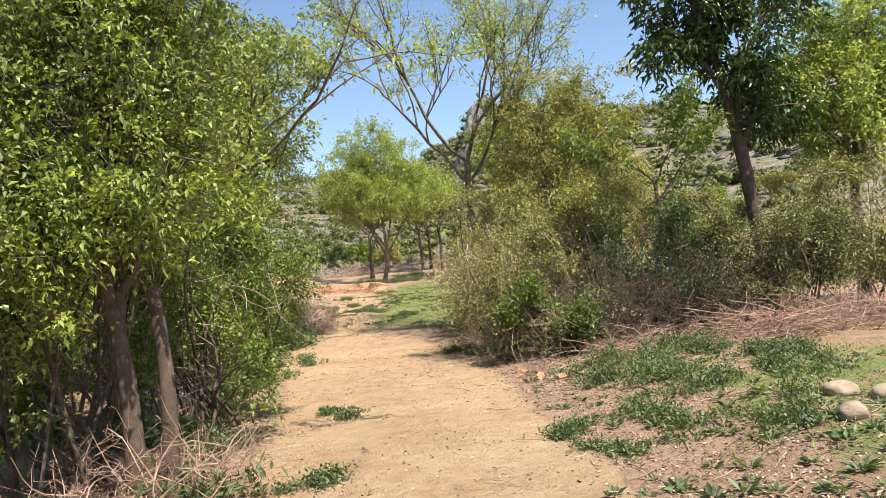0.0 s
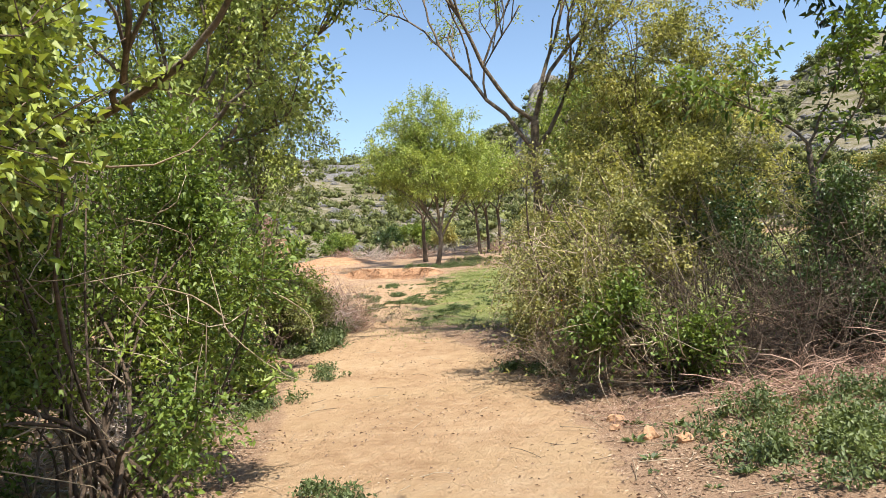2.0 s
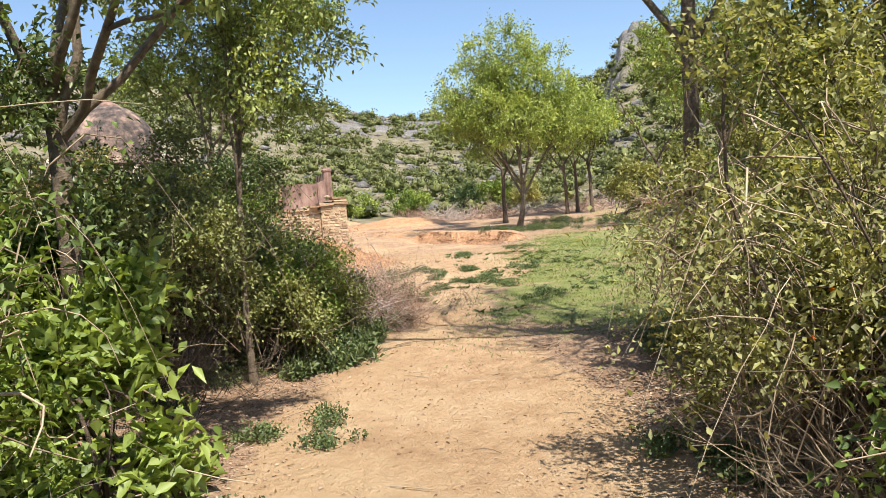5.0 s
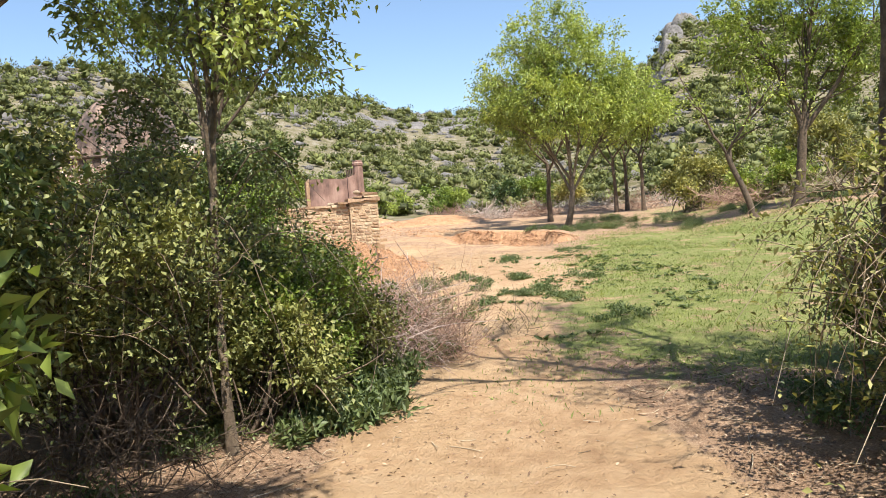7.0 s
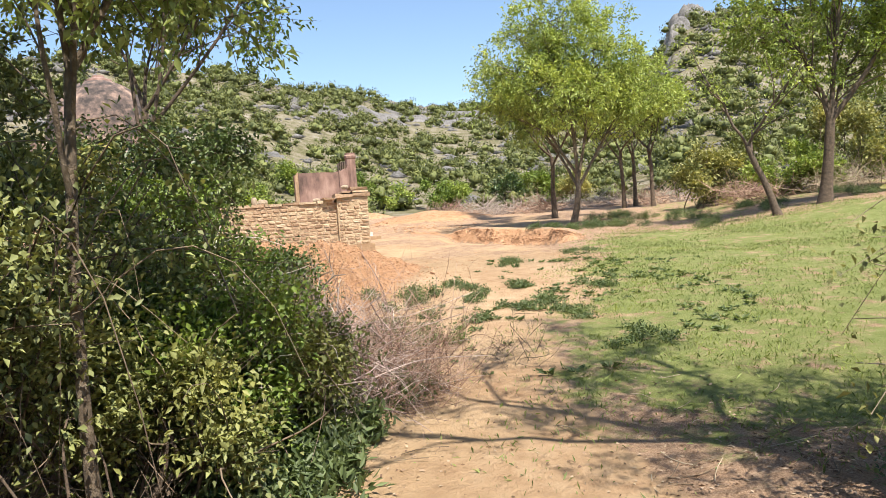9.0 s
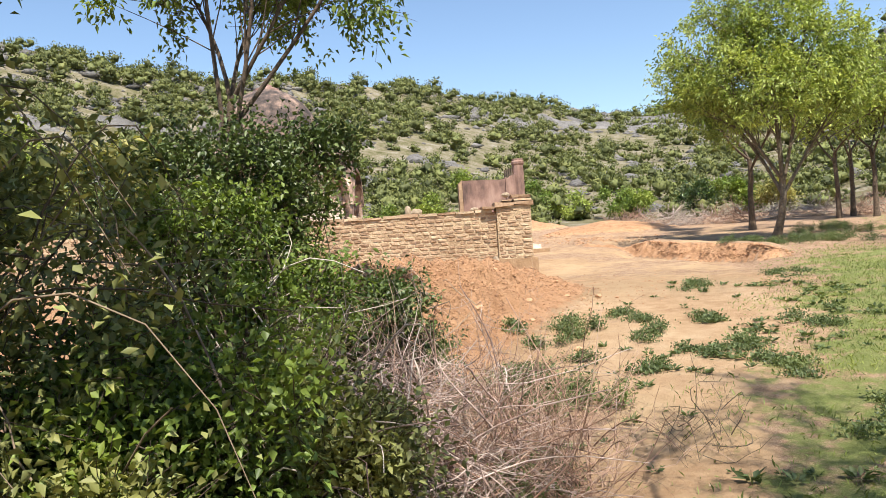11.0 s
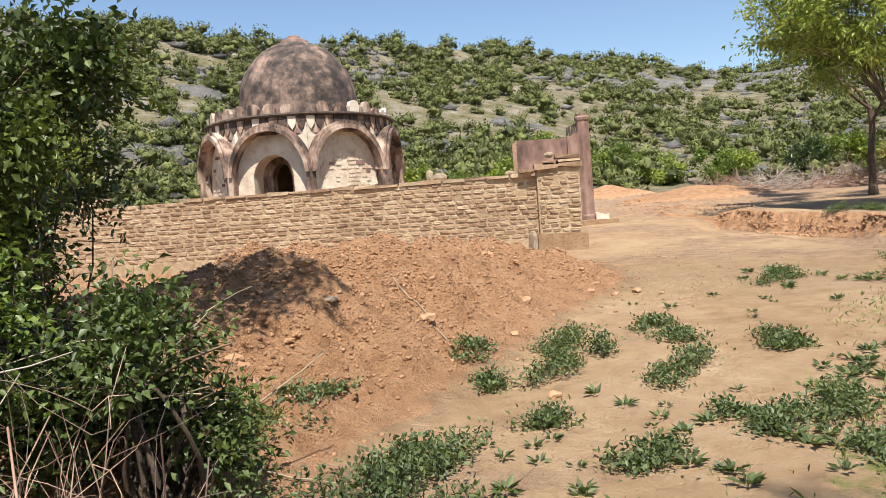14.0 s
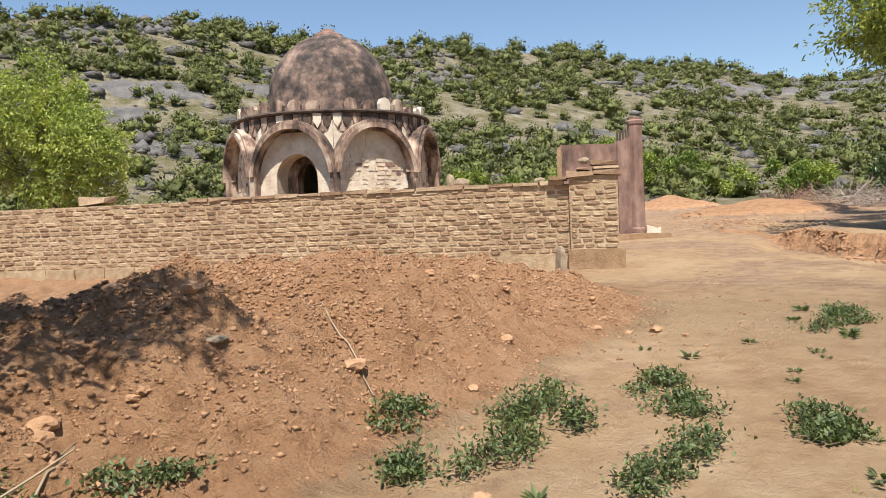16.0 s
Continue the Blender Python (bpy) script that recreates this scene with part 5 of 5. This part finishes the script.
build_scrub()
build_hill_stones()
for k, (az, r, size) in enumerate(((60, 68, (5.5, 3.0, 0.5)), (57, 56, (5, 1.8, 0.45)), (52, 74, (3, 2, 0.5)), (21.5, 128, (9, 5, 1.0)), (17.5, 150, (7, 5, 0.9)), (66, 84, (4, 2.5, 0.5)), (63, 62, (3.5, 1.5, 0.4)),
                                  (12, 170, (16, 7, 1.2)), (9.5, 190, (14, 7, 1.2)), (6, 180, (9, 6, 1.0)), (70, 60, (6, 4, 0.7)), (35, 60, (2.5, 1.5, 0.5)), (29, 70, (3, 1.5, 0.5)))):
    build_outcrop(az, r, size, 80 + k)
for k, (az, r, size) in enumerate(((-5.2, 124, (3.5, 5, 2.0)), (-5.6, 118, (3.0, 5, 1.8)), (-5.0, 112, (2.6, 5, 2.4)), (-4.7, 104, (2.4, 5, 2.0)), (-6.6, 126, (3.5, 3, 2.5)))):
    build_outcrop(az, r, size, 95 + k, "dark crag of stepped rock on the shoulder")

# single bushes that stand out at the foot of the hill
for k, (az, r, s, mat) in enumerate(((24, 46, 1.3, LEAF_BRIGHT), (12.5, 44, 1.2, LEAF_BRIGHT), (30.5, 40, 1.6, LEAF_BRIGHT), (18.2, 44, 1.0, LEAF_LIME), (8.2, 43, 1.3, LEAF_DARK), (14.5, 43, 1.1, LEAF_MID),
                                     (5, 40, 1.3, LEAF_MID), (2, 38, 1.2, LEAF_OLIVE), (38, 38, 1.5, LEAF_BRIGHT), (35, 37, 1.3, LEAF_MID), (26.5, 52, 1.3, LEAF_BRIGHT), (21, 50, 1.1, LEAF_MID))):
    a = math.radians(az)
    shrub("hill_bush", (-2 - math.sin(a) * r, 25 + math.cos(a) * r), (s, s, s * 1.6), 60, mat, "leafy bush at the foot of the hill", 400 + k, leaf=(0.22, 0.11), spread=0.5, twigs=6, per_twig=6, stems=10, category="bush", group="bushes below the hill")
for k in range(13):
    x = 2.2 + k * 1.25
    shrub("bank_shrub", (x, 45.5 + 2.0 * math.sin(k * 1.9) - 0.2 * k), (1.5, 1.2, 2.3 + 0.8 * math.sin(k * 2.3)), 80, (LEAF_OLIVE, LEAF_SCRUB, LEAF_BRIGHT)[k % 3], "olive scrub along the top of the bank", 430 + k,
          leaf=(0.15, 0.07), spread=0.5, twigs=7, per_twig=7, stems=14, dry=30, category="shrub", group="scrub on the bank")
for k in range(10):
    brush("dry_hedge", (-9 + k * 1.55, 53.5 + 1.2 * math.sin(k * 1.7)), (1.3, 0.8, 0.9), 90, GREY_TWIG if k % 3 else THORN, "grey dry brush at the foot of the hill", 450 + k, thick=(0.006, 0.014))
for k, (x, y) in enumerate(((3.6, 43.5), (6.0, 42.5), (8.5, 42.0), (11, 42.0))):
    brush("dry_hedge", (x, y), (1.5, 0.8, 1.0), 110, DRY if k % 2 else THORN, "pale heap of cut dry branches on the bank", 470 + k, thick=(0.006, 0.014))


# ---- weeds, grass and litter ----
def weed_patch(at, radius, height, seed, label="low patch of green leafy weeds", mat=None, leaf=(0.038, 0.02), n=None):
    rng = np.random.default_rng(seed)
    x0, y0 = at
    z0 = land_at(x0, y0)
    ob = thing("weed_patch", (x0, y0, z0), label, "weeds", "weeds on the bare ground")
    plants = n or int(120 * radius ** 1.5 + 10)
    ang, rr = rng.uniform(0, 2 * np.pi, plants), radius * rng.uniform(0, 1, plants) ** 0.6 * (0.65 + 0.5 * rng.uniform(size=plants))
    rr = rr * (0.55 + 0.9 * value_noise(np.cos(ang) * 1.3 + seed, np.sin(ang) * 1.3, 0.9, seed))
    x, y = x0 + np.cos(ang) * rr * 0.9, y0 + np.sin(ang) * rr * 1.2
    hub = rng.normal(size=(5, 2)) * np.array([0.5, 0.95]) * radius
    near = rng.integers(0, 5, plants)
    x, y = x0 + hub[near, 0] + (x - x0) * 0.5, y0 + hub[near, 1] + (y - y0) * 0.5
    c = np.stack([x - x0, y - y0, land(x, y) - z0], -1)
    top = c + np.stack([rng.normal(size=plants) * 0.04, rng.normal(size=plants) * 0.04, height * rng.uniform(0.45, 1.0, plants) * (1.1 - 0.55 * rr / radius)], -1)
    st = bent(c, top, 4, 0.02, rng)
    part("stalk_mass", mesh_of("stalk_mass", *tubes(st, np.full((plants, 4), 0.003), 3), LEAF_WEED), ob, kind="stuff")
    per = 42
    s = rng.uniform(0.1, 1.05, (plants, per, 1))
    pos = (c[:, None] * (1 - s) + top[:, None] * s + rng.normal(size=(plants, per, 3)) * np.array([0.055, 0.055, 0.015])).reshape(-1, 3)
    way = rng.normal(size=pos.shape) + np.array([0, 0, 0.35])
    part("foliage", mesh_of("foliage", *leaves(pos, way, leaf[0], leaf[1], rng), mat or LEAF_WEED), ob, kind="stuff")
    return ob


WEEDS = [(-3.8, 27.55, 0.44, 0.36), (-4.05, 28.1, 0.32, 0.26), (-4.45, 27.2, 0.17, 0.13), (-4.1, 26.85, 0.16, 0.12), (-3.7, 28.95, 0.26, 0.13), (-3.3, 28.35, 0.24, 0.13), (-3.0, 27.6, 0.36, 0.16), (-2.5, 28.5, 0.4, 0.15), 
         (-3.4, 26.25, 0.2, 0.12), (-2.3, 26.6, 0.28, 0.13), (-2.0, 27.2, 0.4, 0.14), (-2.65, 26.05, 0.3, 0.12), (-4.75, 25.3, 0.3, 0.16), (-4.8, 25.9, 0.16, 0.14), (-3.1, 31.4, 0.3, 0.1),
         (-3.9, 25.4, 0.3, 0.18), (-3.35, 24.4, 0.5, 0.32), (-3.0, 24.9, 0.35, 0.24), (-3.8, 24.6, 0.4, 0.3), (-3.7, 25.75, 0.3, 0.2), (-1.5, 26.3, 0.45, 0.12), (-1.4, 28.6, 0.5, 0.13),
         (-3.1, 22.5, 0.55, 0.32), (-3.5, 21.5, 0.5, 0.28), (-2.85, 23.0, 0.35, 0.24), (-3.9, 20.2, 0.5, 0.2), (-3.0, 18.3, 0.45, 0.16), (-2.5, 16.4, 0.4, 0.14), (-2.1, 11.9, 0.3, 0.2), 
         (-1.15, 13.4, 0.2, 0.09), (-0.85, 10.8, 0.18, 0.09), (1.0, 11.5, 0.2, 0.09), (1.7, 14.3, 0.5, 0.24), (2.4, 13.7, 0.55, 0.28), (2.3, 12.5, 0.45, 0.24), (3.2, 13.9, 0.55, 0.2), (1.9, 13.1, 0.4, 0.2),
         (1.55, 11.5, 0.3, 0.14), (2.2, 11.2, 0.5, 0.14), (3.4, 12.7, 0.6, 0.16), (1.05, 10.8, 0.16, 0.07), (0.5, 20.9, 0.45, 0.2), (0.4, 17.9, 0.35, 0.12),
         (-1.6, 40.2, 0.7, 0.3), (-2.2, 38.8, 0.6, 0.2), (-0.6, 40.8, 0.6, 0.3), (1.4, 38.2, 0.5, 0.33), (0.6, 43.0, 0.9, 0.3), (3.0, 40.5, 0.9, 0.25), (5.6, 40.5, 1.0, 0.3), (-0.9, 44.6, 0.9, 0.35), (-1.8, 33.0, 0.3, 0.08), (-0.8, 24.9, 0.3, 0.08)]
for k, (x, y, r, h) in enumerate(WEEDS):
    weed_patch((x, y), r * (0.62 if 25 < y < 30 else 1.0), h * (0.7 if 25 < y < 30 else 1.0), 500 + k)
for k, (x, y, r, h) in enumerate(((-2.6, 12.4, 0.4, 0.4), (-1.75, 10.6, 0.3, 0.3), (-3.3, 20.7, 0.3, 0.2), (-2.85, 21.6, 0.45, 0.28), (-3.0, 21.0, 0.4, 0.25))):
    weed_patch((x, y), r, h, 560 + k, "clump of tall fresh green weeds", LEAF_WEED, (0.09, 0.03))


def scatter(n, box, rng, mask):
    x, y = rng.uniform(box[0], box[1], n), rng.uniform(box[2], box[3], n)
    k = mask(x, y) > rng.uniform(0, 1, n)
    return x[k], y[k]


def build_grass():
    rng = np.random.default_rng(90)
    def lawn(x, y):
        w = (fractal(x, y, 2.4, 4, 15) - 0.5) * 3.2
        return step(-2.6, -0.7, x + w * 0.35) * step(20.6, 23.0, y + w * 0.3) * step(41, 36, y) * np.clip(fractal(x, y, 1.1, 3, 41) * 2.9 - 0.85, 0, 1)
    def verge(x, y):
        return np.clip(fractal(x, y, 0.8, 3, 43) * 3 - 1.15, 0, 1) * step(1.25, 2.0, path_offset(x, y)) * step(24, 22, y)
    x1, y1 = scatter(170000, (-2.4, 10, 20.6, 41), rng, lawn)
    x2, y2 = scatter(46000, (-5, 6, 5.5, 24), rng, verge)
    x, y = np.concatenate([x1, x2]), np.concatenate([y1, y2])
    pos = np.stack([x, y, land(x, y) - 0.005], -1)
    size = rng.uniform(0.03, 0.075, len(x))
    way = rng.normal(size=pos.shape) * 0.7 + np.array([0, 0, 0.9])
    tagged(new("grass", mesh_of("grass", *leaves(pos, way, size, size * 0.2, rng, 0.1), BLADE)), "short patchy yellow-green grass on the clearing", "grass", kind="stuff")


def build_litter():
    rng = np.random.default_rng(91)
    def edges(x, y):
        p = path_offset(x, y)
        return (0.10 + 0.9 * step(0.75, 1.15, p)) * step(3.0, 1.9, p) * step(24, 21, y) * np.clip(fractal(x, y, 0.7, 3, 45) * 2.2 - 0.5, 0.05, 1)
    x, y = scatter(110000, (-4, 3.6, 6, 24), rng, edges)
    pos = np.stack([x, y, land(x, y) + 0.006], -1)
    way = rng.normal(size=pos.shape) * np.array([1, 1, 0.22])
    tagged(new("leaf_litter", mesh_of("leaf_litter", *leaves(pos, way, 0.034, 0.016, rng), LITTER)), "brown dead leaves strewn along the path edges", "leaf litter", kind="stuff")
    x, y = scatter(5200, (-4, 3.6, 6, 26), rng, edges)
    a = np.stack([x, y, land(x, y) + 0.008], -1)
    t = rng.uniform(0, 2 * np.pi, len(x))
    ln = rng.uniform(0.06, 0.34, len(x))
    b = a + np.stack([np.cos(t) * ln, np.sin(t) * ln, np.zeros(len(x))], -1)
    b[:, 2] = land(b[:, 0], b[:, 1]) + rng.uniform(0.006, 0.04, len(x))
    tagged(new("fallen_sticks", mesh_of("fallen_sticks", *tubes(bent(a, b, 4, 0.012, rng), np.full((len(x), 4), 0.0032), 4), DRY)), "dry broken sticks lying on the path edges", "sticks", kind="stuff")


def rock_shape(name, at, size, mat, seed, label, category, group="", rough=0.35, detail=2, sink=0.3):
    bm = bmesh.new()
    bmesh.ops.create_icosphere(bm, subdivisions=detail, radius=1.0)
    off = Vector((seed * 3.1, seed * 1.7, 0))
    for v in bm.verts:
        k = 1 + rough * noise.noise(v.co * 1.4 + off) + rough * 0.5 * noise.noise(v.co * 3.1 + off)
        v.co = Vector((v.co.x * size[0], v.co.y * size[1], v.co.z * size[2])) * k
    bm.transform(Matrix.Rotation(seed * 1.3, 4, "Z"))
    ob = new(name, from_bm(name, bm, mat, detail > 2))
    ob.location = (at[0], at[1], land_at(*at) + size[2] * (1 - 2 * sink) * 0.9)
    return tagged(ob, label, category, group)


def build_clods():
    rng = np.random.default_rng(93)
    v0 = np.array([(1, 0, 0), (-1, 0, 0), (0, 1, 0), (0, -1, 0), (0, 0, 1), (0, 0, -1)], float)
    f0 = np.array([(0, 2, 4), (2, 1, 4), (1, 3, 4), (3, 0, 4), (2, 0, 5), (1, 2, 5), (3, 1, 5), (0, 3, 5)])
    def on(x, y):
        return np.clip(mound(x, y) * 2.2, 0, 1) * np.clip(fractal(x, y, 1.0, 3, 47) * 2 - 0.45, 0.4, 1) + 0.03 * step(29, 31, y) * step(-2.5, -3.5, x) * step(39, 34, y)
    x, y = scatter(115000, (-8.6, -3.2, 24, 32.6), rng, on)
    x1, y1 = scatter(26000, (-11, -2.2, 30, 39), rng, on)
    x, y = np.concatenate([x, x1]), np.concatenate([y, y1])
    s = 0.005 + 0.021 * rng.uniform(0, 1, len(x)) ** 3
    xe = rng.uniform(-6.2, -1.8, 1500)                       # broken edge of the old digging
    ye = cut_edge(xe, 39.5 + 0 * xe) + rng.normal(size=1500) * 0.10
    xf = rng.uniform(-12, -6, 900)                           # tumbled soil by the heaps
    yf = 44 + 0.9 * (-6 - xf) + rng.normal(size=900) * 1.2
    x, y, s = np.concatenate([x, xe, xf]), np.concatenate([y, ye, yf]), np.concatenate([s, 0.012 + 0.035 * rng.uniform(0, 1, 1500) ** 2, 0.012 + 0.045 * rng.uniform(0, 1, 900) ** 3])
    n = len(x)
    c = np.stack([x, y, land(x, y) + s * 0.1], -1)
    ax = unit(rng.normal(size=(n, 3)))
    ay = unit(np.cross(ax, rng.normal(size=(n, 3))))
    turn = np.stack([ax, ay, np.cross(ax, ay)], 1)
    v = np.einsum("nij,njk->nik", v0[None] * rng.uniform(0.45, 1.4, (n, len(v0), 1)), turn) * s[:, None, None] * np.array([1.1, 1.1, 0.75]) + c[:, None]
    f = f0[None] + (np.arange(n) * len(v0))[:, None, None]
    tagged(new("earth_clods", mesh_of("earth_clods", v.reshape(-1, 3), f.reshape(-1, 3), CLOD)), "crumbled red-brown clods on the earth mound", "clods", kind="stuff")
    for k in range(34):
        x, y = -5.6 + rng.normal() * 0.9, 25.6 + rng.uniform(-0.7, 5.5)
        r = 0.03 + 0.04 * rng.uniform() ** 3
        rock_shape("earth_lump", (x, y), (r * rng.uniform(0.9, 1.6), r, r * 0.65), CLOD, 600 + k, "large lump of dug red-brown earth on the mound", "earth lump", "lumps on the mound", 0.5)


build_grass()
build_rosettes()
build_litter()
build_clods()
rock_shape("field_stone", (2.65, 10.45), (0.10, 0.09, 0.075), ROCK, 1, "pale rounded field stone on the grass", "stone", "field stones", 0.2, 3)
rock_shape("field_stone", (2.94, 11.15), (0.13, 0.09, 0.07), ROCK, 2, "pale rounded field stone on the grass", "stone", "field stones", 0.2, 3)
rock_shape("field_stone", (3.15, 10.95), (0.10, 0.09, 0.07), ROCK, 3, "pale rounded field stone on the grass", "stone", "field stones", 0.2, 3)
rock_shape("flat_stone", (-5.3, 26.6), (0.09, 0.06, 0.025), ROCK, 4, "flat pale stone on the earth mound", "stone", "", 0.25)
for k, (x, y, r) in enumerate(((1.15, 14.4, 0.09), (1.35, 14.1, 0.07), (1.6, 13.9, 0.07), (1.0, 15.0, 0.07), (0.95, 14.7, 0.05))):
    rock_shape("earth_lump", (x, y), (r, r * 0.8, r * 0.7), CLOD, 700 + k, "lump of red earth at the path edge", "earth lump", "lumps by the path", 0.5)


def marker_stone():
    bm = bmesh.new()
    rows = []
    for z, w in ((-0.15, 0.09), (0.2, 0.085), (0.36, 0.075), (0.42, 0.05), (0.44, 0.02)):
        rows.append([bm.verts.new((w * a, w * 0.55 * b, z)) for a, b in ((-1, -1), (1, -1), (1, 1), (-1, 1))])
    for a, b in zip(rows, rows[1:]):
        for i in range(4):
            bm.faces.new([a[i], a[(i + 1) % 4], b[(i + 1) % 4], b[i]])
    bm.faces.new(rows[-1])
    ob = new("marker_stone", from_bm("marker_stone", bm, ROCK))
    ob.matrix_world = pose(-7.75, 34.6, land_at(-7.75, 34.6), 0, 3, -30)
    tagged(ob, "small upright grey marker stone before the wall", "marker stone")


marker_stone()


def long_stick(a, b, r, seed):
    rng = np.random.default_rng(seed)
    A = np.array([[a[0], a[1], land_at(*a) + 0.05]])
    B = np.array([[b[0], b[1], land_at(*b) + 0.05]])
    line = bent(A, B, 9, 0.04, rng)
    line[:, :, 2] = land(line[:, :, 0], line[:, :, 1]) + 0.02
    ob = new("dry_branch", mesh_of("dry_branch", *tubes(line, np.full((1, 9), r) * np.linspace(1, 0.6, 9), 6), DRY, True))
    tagged(ob, "long pale dry branch lying on the earth mound", "branch")


long_stick((-5.6, 27.6), (-4.7, 27.3), 0.007, 1)
long_stick((-4.7, 24.9), (-3.9, 25.2), 0.007, 2)
long_stick((-5.0, 25.6), (-4.6, 25.0), 0.007, 3)
